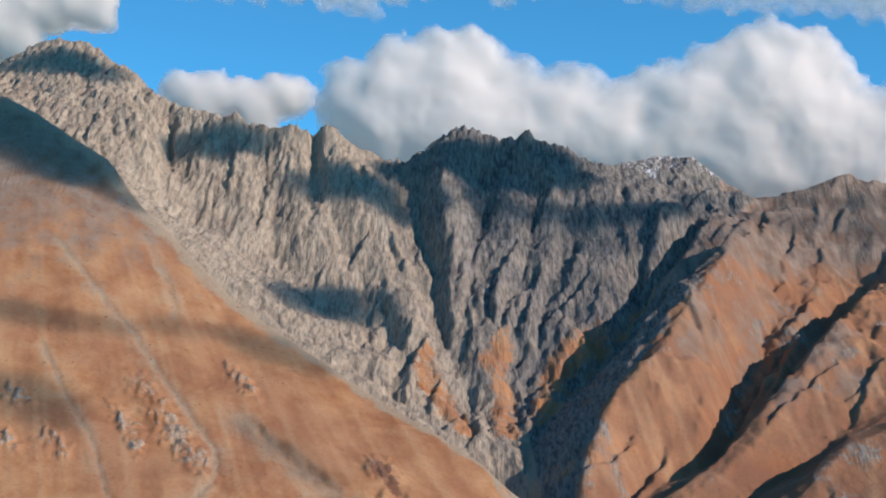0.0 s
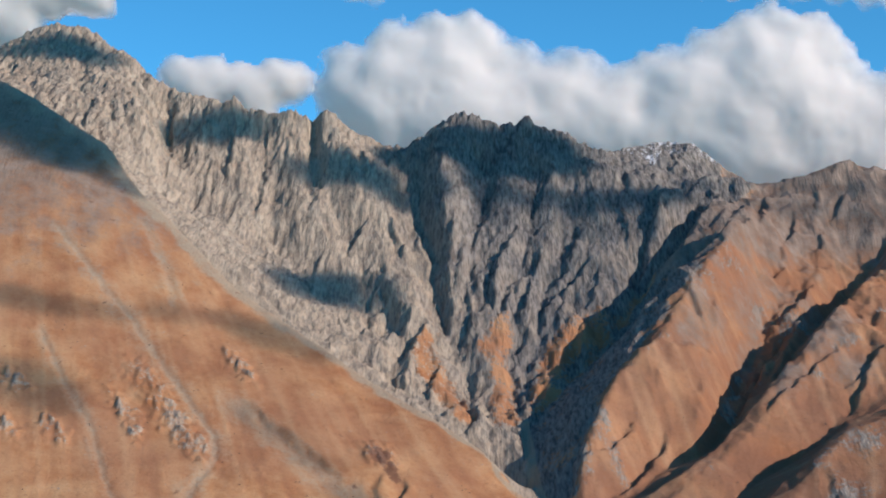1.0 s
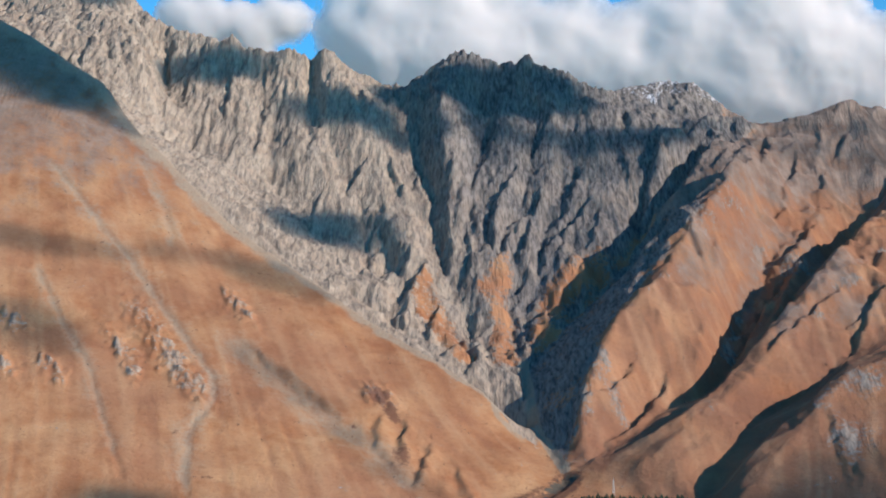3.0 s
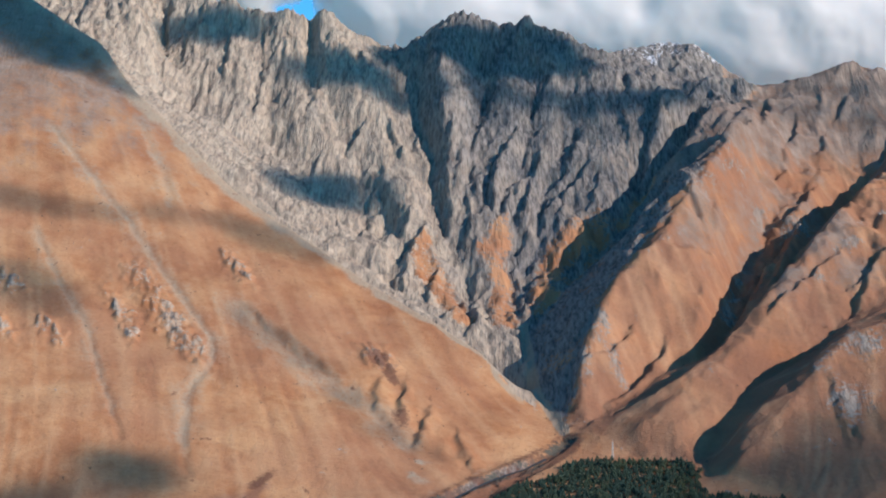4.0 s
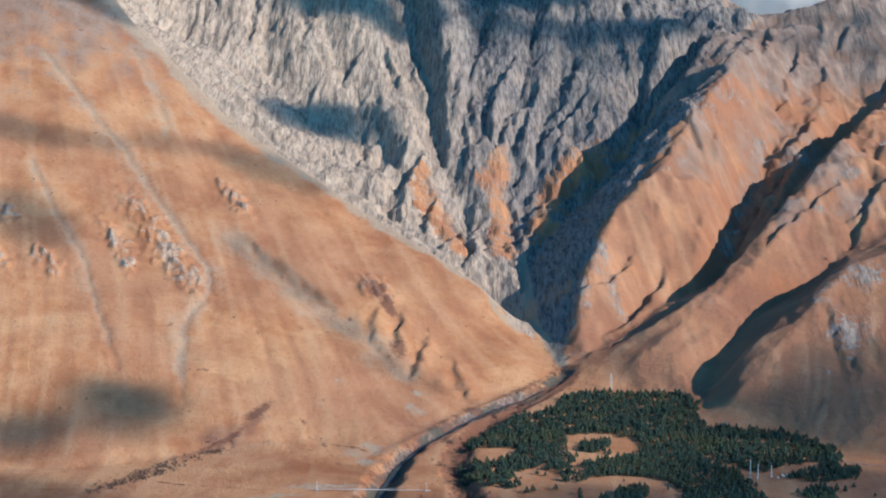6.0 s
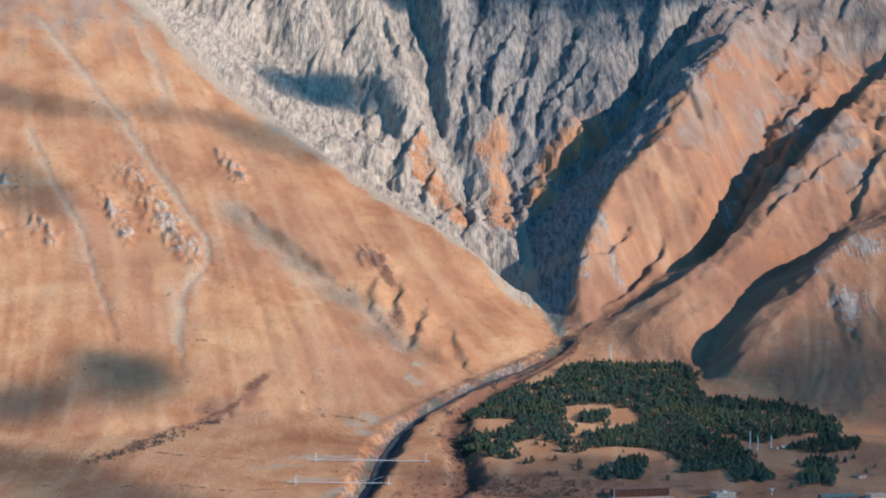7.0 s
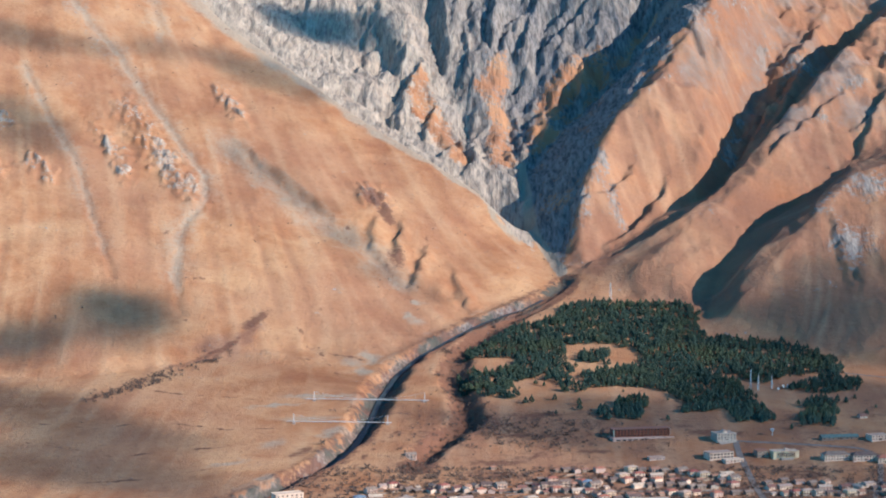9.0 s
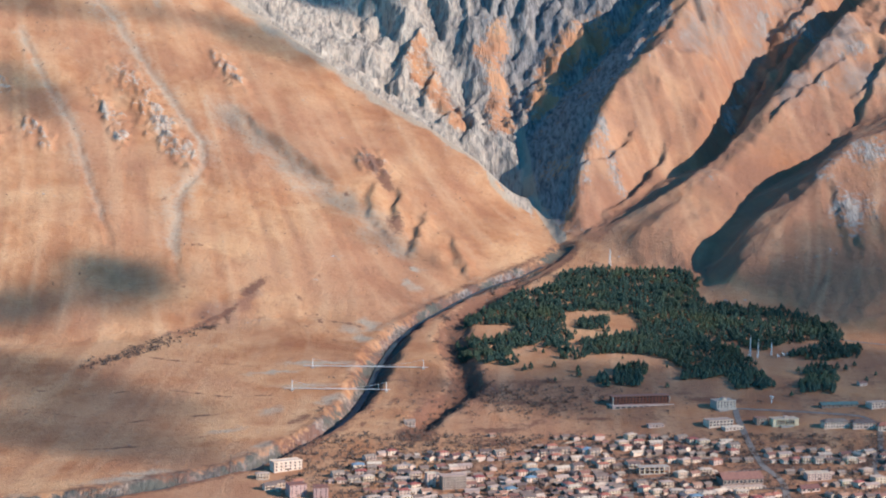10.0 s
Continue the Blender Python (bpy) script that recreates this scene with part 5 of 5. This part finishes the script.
def pipe_crossing(a, b, tall):
    """A pipe hung over the ravine from two pylons."""
    ob = thing("pipe_bridge", "white steel pipe hung across the ravine between two pylons", "pipe bridge", "pipe bridges")
    ha, hb = float(height(*a)), float(height(*b))
    level = max(ha, hb) + 2.0
    pa, pb = Vector((*a, level)), Vector((*b, level))
    part("pipe", rod(bmesh.new(), pa - (pb - pa) * 0.08, pb + (pb - pa) * 0.04, 0.42, 8), white_steel, ob)
    for p, h in ((pa, ha), (pb, hb)):
        bm = bmesh.new()
        for s in (-1, 1):
            rod(bm, (p.x, p.y + s * 2.2, h - 1), (p.x, p.y + s * 0.8, level + tall), 0.28, 5)
        for k in range(4):
            rod(bm, (p.x, p.y - 2.0 + k * 0.35, h + 1 + k * tall / 4), (p.x, p.y + 2.0 - k * 0.35, h + 1 + k * tall / 4), 0.16, 4)
        part("pylon", bm, white_steel, ob)
        part("footing", boxes((p.x, p.y, h - 1.5, 4, 6, 2.2)), concrete, ob)
    last = None
    bm = bmesh.new()
    for k in range(25):
        s = k / 24
        q = pa.lerp(pb, s) + Vector((0, 0, 1.0 + (tall - 1.0) * (2 * s - 1) ** 2))
        if last is not None:
            rod(bm, last, q, 0.12, 4)
        last = q
    part("cable", bm, white_steel, ob)
    for k in range(2, 23, 2):
        s = k / 24
        q = pa.lerp(pb, s)
        part("hanger", rod(bmesh.new(), q, q + Vector((0, 0, 1.0 + (tall - 1.0) * (2 * s - 1) ** 2)), 0.07, 4), white_steel, ob)
    return ob


pipe_crossing((-150, 2155), (-14, 2150), 9)
pipe_crossing((-168, 2068), (-57, 2064), 9)

# ---- the pine wood ----


def pine(seed, tall):
    """A pine: tapered trunk, and a crown of drooping tufts in uneven whorls."""
    r = random.Random(seed)
    trunk = rod(bmesh.new(), (0, 0, -0.8), (0, 0, tall * 0.8), tall * 0.022, 5, tall * 0.008)
    crown = bmesh.new()
    base, wide = tall * r.uniform(0.12, 0.22), tall * r.uniform(0.36, 0.46)
    for k in range(40):
        s = (k + 0.5) / 40
        a, z = k * 2.4 + r.uniform(-0.4, 0.4), base + (tall - base) * s
        reach = wide * (1 - s ** 1.8) ** 0.85 * min(1.0, 0.6 + 1.6 * s) * r.uniform(0.6, 1.15) + 0.15
        size = tall * 0.10 * (1.2 - 0.35 * s) * r.uniform(0.8, 1.3)
        m = Vector((math.cos(a) * reach * 0.72, math.sin(a) * reach * 0.72, z))
        tip = Vector((math.cos(a) * reach * 1.25, math.sin(a) * reach * 1.25, z - size * 0.7))
        side = Vector((-math.sin(a), math.cos(a), 0)) * size
        v = [crown.verts.new(p) for p in (m - side, m + side, m + Vector((0, 0, size * 1.3)), tip, m - Vector((0, 0, size * 0.6)))]
        for q in ((0, 2, 3), (2, 1, 3), (1, 4, 3), (4, 0, 3), (0, 4, 2), (4, 1, 2)):
            crown.faces.new([v[i] for i in q])
    return trunk, crown


PATCHES = (((169, 2504), (186, 2558), (220, 2592), (259, 2582), (312, 2572), (359, 2558), (378, 2509), (367, 2461), (370, 2428), (370, 2398), (398, 2402), (423, 2391), (459, 2382), (485, 2389), (514, 2348), (538, 2315), (532, 2270), (500, 2269), (446, 2254), (407, 2215), (393, 2254), (354, 2292), (350, 2269), (371, 2253), (386, 2215), (393, 2138), (402, 2092), (394, 2068), (358, 2069), (348, 2115), (295, 2102), (305, 2145), (272, 2208), (187, 2207), (192, 2267), (222, 2287), (282, 2292), (275, 2333), (271, 2366), (228, 2390), (173, 2386), (175, 2303), (176, 2266), (170, 2227), (124, 2247), (96, 2226)),
           ((124, 2247), (96, 2226), (89, 2187), (64, 2169), (30, 2210), (29, 2268), (66, 2266), (87, 2286), (102, 2310), (95, 2335), (36, 2334), (45, 2381), (75, 2418), (106, 2463), (169, 2504), (173, 2386)),
           ((191, 2348), (233, 2358), (230, 2304), (192, 2316)),
           ((218, 2137), (248, 2169), (266, 2163), (240, 2072), (213, 2086)),
           ((158, 2226), (186, 2220), (183, 2185), (155, 2187)),
           ((450, 2208), (477, 2234), (505, 2255), (541, 2235), (533, 2195), (492, 2182), (450, 2187)),
           ((449, 2139), (471, 2157), (498, 2157), (467, 2056), (428, 2057), (444, 2102)),
           ((198, 2121), (208, 2116), (204, 2070), (194, 2077)),
           ((81, 2181), (104, 2180), (103, 2159), (80, 2160)),
           ((268, 2340), (284, 2304), (266, 2292)),
           ((350, 2269), (369, 2262), (361, 2230), (344, 2227)),
           ((381, 2157), (394, 2163), (390, 2141), (378, 2137)))
rng = random.Random(23)
trees, cells = [], {}
for corners in PATCHES:
    xs, ys = [p[0] for p in corners], [p[1] for p in corners]
    for _ in range(int((max(xs) - min(xs)) * (max(ys) - min(ys)) / 5)):
        x, y = rng.uniform(min(xs) - 4, max(xs) + 4), rng.uniform(min(ys) - 4, max(ys) + 4)
        wx, wy = x + 7 * noise.noise((x / 22, y / 22, 3)), y + 7 * noise.noise((x / 22, y / 22, 8))
        if not inside(np.array(wx), np.array(wy), *corners) or noise.noise((x / 16, y / 16, 0)) > 0.34:
            continue
        key = (int(x // 5), int(y // 5))
        if any(math.hypot(x - a, y - b) < 4.1 for i in (-1, 0, 1) for j in (-1, 0, 1) for a, b in cells.get((key[0] + i, key[1] + j), ())):
            continue
        cells.setdefault(key, []).append((x, y))
        if rng.random() < 0.10:
            continue
        trees.append((x, y))
# lone pines about the edges of the wood and in the town
for _ in range(60):
    x, y = rng.uniform(30, 540), rng.uniform(2040, 2420)
    if min(math.hypot(x - a, y - b) for a, b in trees) > 7 and float(away(np.array(x), np.array(y), *RIVER)[0]) > 60:
        trees.append((x, y))
trees.sort(key=lambda p: p[1])
pines = []
for k, tall in enumerate((6.6, 8.0, 9.4, 5.2, 7.4)):
    trunk, crown = pine(k + 1, tall)
    ob = thing("pine_tree", "dark green pine on the dry hillside", "tree", "pines of the wood")
    part("trunk", trunk, bark, ob)
    part("crown", crown, needles, ob)
    pines.append(ob)
for k, (x, y) in enumerate(trees[:285]):
    if k < 5:
        pines[k].matrix_world = ground_at(x, y, rng.uniform(0, 360))
    else:
        copy_thing(pines[rng.randrange(5)], ground_at(x, y, rng.uniform(0, 360)))
shapes = []
for k in range(6):
    trunk, crown = pine(k + 30, 7.5)
    crown.verts.ensure_lookup_table(), crown.verts.index_update()
    shapes.append((np.array([v.co[:] for v in crown.verts]), np.array([[v.index for v in f.verts] for f in crown.faces])))
    trunk.free(), crown.free()
points, faces, total = [], [], 0
for x, y in trees[285:]:
    co, tri = shapes[rng.randrange(6)]
    a, size = rng.uniform(0, math.tau), rng.choice((0.55, 0.75, 0.9, 1.0, 1.1, 1.3)) * rng.uniform(0.9, 1.1)
    turned = np.stack([co[:, 0] * math.cos(a) - co[:, 1] * math.sin(a), co[:, 0] * math.sin(a) + co[:, 1] * math.cos(a), co[:, 2] * rng.uniform(0.9, 1.15)], -1) * size
    points.append(turned + [x, y, float(height(x, y))])
    faces.append(tri + total)
    total += len(co)


def massed(name, points, faces, mat, label, category):
    mesh = bpy.data.meshes.new(name)
    co, tri = np.concatenate(points).astype(np.float32), np.concatenate(faces).astype(np.int32)
    mesh.vertices.add(len(co)), mesh.vertices.foreach_set("co", co.ravel())
    mesh.loops.add(tri.size), mesh.loops.foreach_set("vertex_index", tri.ravel())
    mesh.polygons.add(len(tri)), mesh.polygons.foreach_set("loop_start", np.arange(0, tri.size, 3, dtype=np.int32))
    mesh.update(calc_edges=True)
    mesh.materials.append(mat)
    return tagged(new(name, mesh), label, category, kind="stuff")


massed("pine_wood", points, faces, needles, "dense dark green pine wood on the valley fan", "forest")
# bare shrubs and garden trees through the town and along the gullies
points, faces, total = [], [], 0
tuft = np.array([(math.cos(k * 2.4) * (0.4 + 0.6 * ((k * 7) % 10) / 10), math.sin(k * 2.4) * (0.4 + 0.6 * ((k * 7) % 10) / 10), 0.15 + 1.5 * ((k * 3) % 13) / 13) for k in range(26)])
for k in range(-2200, 2600):
    if k < 1500:
        x, y = rng.uniform(-150, 520), rng.uniform(1660, 1905)
        if any(math.hypot(x - a, y - b) < 5.5 for a, b in taken) or any(math.hypot(x - a, y - b) < r * 0.7 for a, b, r in LANDMARKS):
            continue
    elif k < 1900:
        x, y = rng.gauss(110, 70), rng.gauss(2030, 40)
    elif k < 2300:
        s = rng.choice(DRY_GULLY)
        x, y = s[0] + rng.gauss(0, 14), s[1] + rng.gauss(0, 30)
    else:
        s = rng.random() if k % 3 == 0 else rng.choice((0.15, 0.32, 0.5, 0.88)) + rng.gauss(0, 0.03)
        x, y = -430 + 150 * s + rng.gauss(0, 10), 2154 + 198 * s + rng.gauss(0, 10)
    size = rng.uniform(0.7, 2.0) * (1.6 if k % 9 == 0 else 1)
    z = float(height(x, y))
    for c in tuft[rng.randrange(8):: rng.choice((1, 2))]:
        p, r = c * size + [x, y, z], 0.34 * size
        points.append(np.array([p + [r, 0, -r * 0.4], p + [-r * 0.6, r * 0.8, 0], p + [-r * 0.6, -r * 0.8, 0], p + [0, 0, r * 1.4]]))
        faces.append(np.array([(0, 1, 3), (1, 2, 3), (2, 0, 3)]) + total)
        total += 4
# scattered bushes on the open slopes
for _ in range(4200):
    x, y = rng.uniform(-900, 760), rng.uniform(1950, 3300)
    k = min(max(int((y - Y0) / FINE), 0), hill.shape[0] - 1), min(max(int((x - X0) / FINE), 0), hill.shape[1] - 1)
    if wall_zone[k] > 0.05 or noise.noise((x / 90, y / 90, 2)) + 0.7 * noise.noise((x / 25, y / 25, 5)) < (0.30 if y > 2320 else 0.55):
        continue
    size, z = rng.uniform(0.5, 1.5) * (1.5 if rng.random() < 0.06 else 1), float(height(x, y))
    for c in tuft[rng.randrange(8):: 3]:
        p, r = c * size + [x, y, z], 0.45 * size
        points.append(np.array([p + [r, 0, -r * 0.4], p + [-r * 0.6, r * 0.8, 0], p + [-r * 0.6, -r * 0.8, 0], p + [0, 0, r * 1.4]]))
        faces.append(np.array([(0, 1, 3), (1, 2, 3), (2, 0, 3)]) + total)
        total += 4
massed("shrubs", points, faces, twig, "bare brown shrubs and hedges", "shrub")

# ---- clouds ----


def cloud(lobes, seed, label, facing, soft=0.45, step=7.0, mat=None, under=0.0):
    """Heaped vapour, one body: billows grown together, thick in the middle and fraying to nothing at the rim."""
    axis_n = Vector(facing).normalized()
    axis_u = Vector((0, 0, 1)).cross(axis_n).normalized()
    axis_v = axis_n.cross(axis_u)
    mid = sum((Vector(p[:3]) for p in lobes), Vector()) / len(lobes)
    local = [((Vector(p[:3]) - mid).dot(axis_u), (Vector(p[:3]) - mid).dot(axis_v), (Vector(p[:3]) - mid).dot(axis_n), p[3]) for p in lobes]
    size = sum(p[3] for p in local) / len(local)
    lo_u, hi_u = min(p[0] - 1.6 * p[3] for p in local), max(p[0] + 1.6 * p[3] for p in local)
    lo_v, hi_v = min(p[1] - 1.6 * p[3] for p in local), max(p[1] + 1.6 * p[3] for p in local)
    u, v = np.meshgrid(np.arange(lo_u, hi_u, step), np.arange(lo_v, hi_v, step))
    r = random.Random(seed)
    for pu, pv, pn, big in tuple(local):
        for _ in range(9):
            a, s = r.uniform(0, math.tau), big * r.uniform(0.25, 0.48)
            local.append((pu + math.cos(a) * big * r.uniform(0.7, 1.05), pv + math.sin(a) * big * r.uniform(0.6, 1.0), pn, s))
    k = size * 0.9
    wu = u + size * 0.16 * fbm(u / k + seed, v / k, 5, seed)
    wv = v + size * 0.16 * fbm(u / k, v / k + 9 + seed, 5, seed + 5)
    heap, pull = np.zeros(u.shape), np.zeros(u.shape)
    for pu, pv, pn, big in local:
        t = np.sqrt(np.maximum(0, 1 - ((wu - pu) ** 2 + (wv - pv) ** 2) / (1.2 * big) ** 2)) * 1.2 * big
        heap, pull = heap + t ** 3, pull + pn * t ** 3
    thick = heap ** (1 / 3)
    centre = blur(pull / np.maximum(heap, 1e-6), 60)
    knobs = sum(np.abs(noise2(wu / k * 2.2 * 2 ** i + 3, wv / k * 2.2 * 2 ** i, seed + 20 + i)) / 2 ** i for i in range(2))
    deep = hi_v - lo_v
    centre = centre - under * 0.42 * deep * np.clip((hi_v - 0.25 * deep - v) / (0.75 * deep), 0, 1) ** 2
    body = 0.7 * blur(blur(thick, 10) * (0.96 + 0.04 * knobs), 4)
    dense = ease(blur(thick, 2) / size, 0.06, 0.06 + soft)
    keep = thick > 0.02 * size
    number = np.full(u.shape, -1)
    number[keep] = np.arange(keep.sum())
    flat_u, flat_v, flat_c, flat_b = u[keep], v[keep], centre[keep], body[keep]
    basis = np.array([axis_u[:], axis_v[:], axis_n[:]])
    front = np.array(mid) + np.stack([flat_u, flat_v, flat_c + flat_b], -1) @ basis
    back = np.array(mid) + np.stack([flat_u, flat_v, flat_c - 0.8 * flat_b], -1) @ basis
    corner = np.stack([number[:-1, :-1], number[:-1, 1:], number[1:, 1:], number[1:, :-1]], -1).reshape(-1, 4)
    corner = corner[(corner >= 0).all(1)]
    p = np.pad(keep, 1)
    rim = (keep & ~(p[:-2, 1:-1] & p[2:, 1:-1] & p[1:-1, :-2] & p[1:-1, 2:]))[keep]
    behind = np.where(rim, np.arange(len(flat_u)), np.arange(len(flat_u)) + len(flat_u))
    quads = np.concatenate([corner, behind[corner[:, ::-1]]]).astype(np.int32)
    mesh = bpy.data.meshes.new("cloud")
    co = np.concatenate([front, back]).astype(np.float32)
    mesh.vertices.add(len(co)), mesh.vertices.foreach_set("co", co.ravel())
    mesh.loops.add(quads.size), mesh.loops.foreach_set("vertex_index", quads.ravel())
    mesh.polygons.add(len(quads)), mesh.polygons.foreach_set("loop_start", np.arange(0, quads.size, 4, dtype=np.int32))
    mesh.polygons.foreach_set("use_smooth", np.ones(len(quads), bool))
    mesh.update(calc_edges=True)
    mesh.attributes.new("dense", "FLOAT", "POINT").data.foreach_set("value", np.concatenate([dense[keep]] * 2).astype(np.float32))
    mesh.materials.append(mat or cloud_mat)
    return tagged(new("cloud", mesh), label, "cloud", "clouds")


TO_EYE = (0, -1, -0.15)
cloud(((-741, 4720, 1355, 60), (-658, 4720, 1351, 66), (-565, 4720, 1332, 66), (-470, 4720, 1348, 63), (-418, 4720, 1348, 53), (-533, 4720, 1278, 63), (-692, 4720, 1283, 63)), 1, "small white cumulus behind the ridge", TO_EYE, 1.2, under=0.7)
cloud(((-262, 4770, 1394, 73), (-289, 4770, 1328, 72), (-136, 4770, 1427, 87), (-31, 4770, 1456, 92), (66, 4770, 1463, 89), (136, 4770, 1435, 70), (207, 4770, 1391, 76), (-152, 4770, 1320, 111), (10, 4770, 1320, 127), (349, 4770, 1397, 64), (284, 4770, 1337, 80), (405, 4770, 1378, 60), (155, 4770, 1296, 95), (-232, 4770, 1255, 95), (332, 4770, 1271, 111), (-135, 4770, 1198, 111), (26, 4770, 1190, 127), (187, 4770, 1182, 127), (363, 4770, 1165, 111), (469, 4770, 1312, 80), (460, 4770, 1214, 95), (558, 4770, 1364, 73), (648, 4770, 1394, 67), (753, 4770, 1430, 73), (843, 4770, 1463, 83), (948, 4770, 1476, 89), (1045, 4770, 1463, 89), (1105, 4770, 1410, 67), (1156, 4770, 1361, 60), (1227, 4770, 1312, 72), (913, 4770, 1328, 143), (703, 4770, 1288, 127), (1073, 4770, 1263, 127), (509, 4770, 1255, 95), (830, 4770, 1190, 111), (1216, 4770, 1206, 95), (989, 4770, 1125, 80), (1150, 4770, 1117, 95), (1314, 4770, 1247, 111), (540, 4770, 1149, 111), (732, 4770, 1100, 111), (892, 4770, 1084, 111), (1052, 4770, 1068, 111), (1245, 4770, 1084, 111), (1022, 4770, 1174, 111), (877, 4770, 1149, 111), (637, 4770, 1198, 95), (1151, 4770, 1165, 95)), 2, "broad bank of tall cumulus, white above and grey below", TO_EYE, 1.2, under=0.7)
cloud(((-1249, 4740, 1625, 101), (-1120, 4740, 1642, 92), (-1007, 4740, 1625, 73), (-1230, 4740, 1519, 73), (-1328, 4740, 1568, 95)), 3, "grey-white cloud bank over the western peak", TO_EYE, 0.9, under=0.5)
cloud(((549, 4800, 1686, 48), (647, 4800, 1679, 54), (745, 4800, 1672, 58), (844, 4800, 1669, 58), (942, 4800, 1669, 61), (1040, 4800, 1662, 58), (1138, 4800, 1659, 61), (1235, 4800, 1656, 67), (1333, 4800, 1649, 74)), 4, "thin bright cloud band high over the ridge", TO_EYE, 2.2, mat=wisp_mat)
cloud(((-726, 4800, 1696, 48), (-628, 4800, 1693, 51), (-530, 4800, 1689, 51), (-432, 4800, 1686, 51), (-317, 4800, 1676, 58), (-235, 4800, 1649, 51), (-202, 4800, 1609, 29), (-137, 4800, 1682, 51), (-39, 4800, 1699, 48), (173, 4800, 1676, 48), (271, 4800, 1693, 45)), 5, "loose wisps of white cloud", TO_EYE, 2.2, mat=wisp_mat)
# clouds out of view, set towards the sun so that they shade the slopes
cloud(((829, 2654, 1900, 81), (1038, 2559, 1900, 80), (1294, 2452, 1900, 50), (643, 2763, 1900, 89), (122, 3650, 1900, 79), (258, 3598, 1900, 61)), 20, "unseen drifting fair-weather cloud over the valley", TO_SUN, 1.5, 10.0)
cloud(((1786, 1736, 1960, 50), (1893, 1723, 1960, 45), (2006, 1727, 1960, 38), (2093, 1773, 1960, 40), (2233, 1783, 1960, 46), (2357, 1739, 1960, 52), (2491, 1676, 1960, 44)), 21, "unseen drifting fair-weather cloud over the valley", TO_SUN, 1.9, 10.0, veil_mat)
cloud(((2224, 1339, 2020, 55), (2319, 1275, 2020, 60), (2411, 1217, 2020, 40)), 22, "unseen drifting fair-weather cloud over the valley", TO_SUN, 1.9, 10.0, veil_mat)
cloud(((2376, 2180, 2080, 77), (2465, 2187, 2080, 74), (2591, 2130, 2080, 44)), 23, "unseen drifting fair-weather cloud over the valley", TO_SUN, 2.0, 10.0)
cloud(((1459, 3064, 1900, 63), (1569, 3026, 1900, 68), (1761, 2925, 1900, 61), (1581, 3180, 1900, 64)), 24, "unseen drifting fair-weather cloud over the valley", TO_SUN, 1.6, 10.0)
cloud(((1764, 3096, 1960, 76), (1908, 3087, 1960, 90), (2044, 3038, 1960, 76), (2007, 2925, 1960, 55), (2137, 2836, 1960, 48), (2312, 2801, 1960, 54), (2442, 2789, 1960, 57), (2510, 2801, 1960, 54), (2533, 2914, 1960, 39)), 25, "unseen drifting fair-weather cloud over the valley", TO_SUN, 1.6, 10.0)
cloud(((1186, 3137, 2020, 67), (1246, 3167, 2020, 61)), 26, "unseen drifting fair-weather cloud over the valley", TO_SUN, 1.6, 10.0)
cloud(((3118, 591, 2080, 46), (3166, 590, 2080, 50), (3205, 515, 2080, 40), (3094, 492, 2080, 40), (3121, 518, 2080, 34), (3055, 645, 2080, 26), (3237, 541, 2080, 34), (3090, 458, 2080, 44), (3182, 644, 2080, 22), (3275, 463, 2080, 24)), 27, "unseen drifting fair-weather cloud over the valley", TO_SUN, 2.2, 10.0, wisp_mat)
cloud(((2893, 418, 1900, 69), (3000, 317, 1900, 61), (3088, 245, 1900, 64), (3039, 152, 1900, 72), (3180, 89, 1900, 60)), 28, "unseen drifting fair-weather cloud over the valley", TO_SUN, 1.5, 12.0, mist_mat)
cloud(((3840, 647, 1960, 50), (3864, 704, 1960, 60), (3897, 720, 1960, 66), (3930, 732, 1960, 70), (3850, 842, 1960, 56), (3882, 849, 1960, 56), (3940, 624, 1960, 60), (4006, 581, 1960, 60), (3796, 817, 1960, 40)), 29, "unseen drifting fair-weather cloud over the valley", TO_SUN, 2.4, 12.0, wisp_mat)
cloud(((2734, 1283, 2020, 30), (2855, 1213, 2020, 34), (2995, 1119, 2020, 34), (3162, 990, 2020, 34), (3307, 867, 2020, 34), (3427, 816, 2020, 30)), 30, "unseen drifting fair-weather cloud over the valley", TO_SUN, 2.0, 10.0, mist_mat)
cloud(((3862, 147, 2080, 60), (3953, 74, 2080, 58), (4009, 172, 2080, 70), (4095, 173, 2080, 70), (4165, 279, 2080, 73), (4248, 280, 2080, 82), (4297, 102, 2080, 68), (4228, 28, 2080, 57), (4136, 5, 2080, 49), (4068, -40, 2080, 40), (4285, -102, 2080, 54), (3944, 197, 2080, 53), (4192, -144, 2080, 38)), 31, "unseen drifting fair-weather cloud over the valley", TO_SUN, 1.5, 12.0, mist_mat)
cloud(((2520, 2574, 2120, 44), (2577, 2630, 2120, 46), (2735, 2530, 2120, 50), (2852, 2463, 2120, 50), (3044, 2252, 2120, 44), (2929, 2284, 2120, 44), (3097, 2120, 2120, 36), (2838, 2549, 2120, 40), (2880, 2268, 2120, 34)), 32, "unseen drifting fair-weather cloud over the valley", TO_SUN, 2.4, 12.0, mist_mat)
# unseen thin cloud, added to dim the upper eastern face
cloud(((3191, 2532, 2160, 40), (3267, 2548, 2160, 44), (3282, 2650, 2160, 44), (3442, 2513, 2160, 44), (3445, 2349, 2160, 34), (3393, 2244, 2160, 30)), 33, "unseen drifting fair-weather cloud over the valley", TO_SUN, 2.4, 12.0, veil_mat)
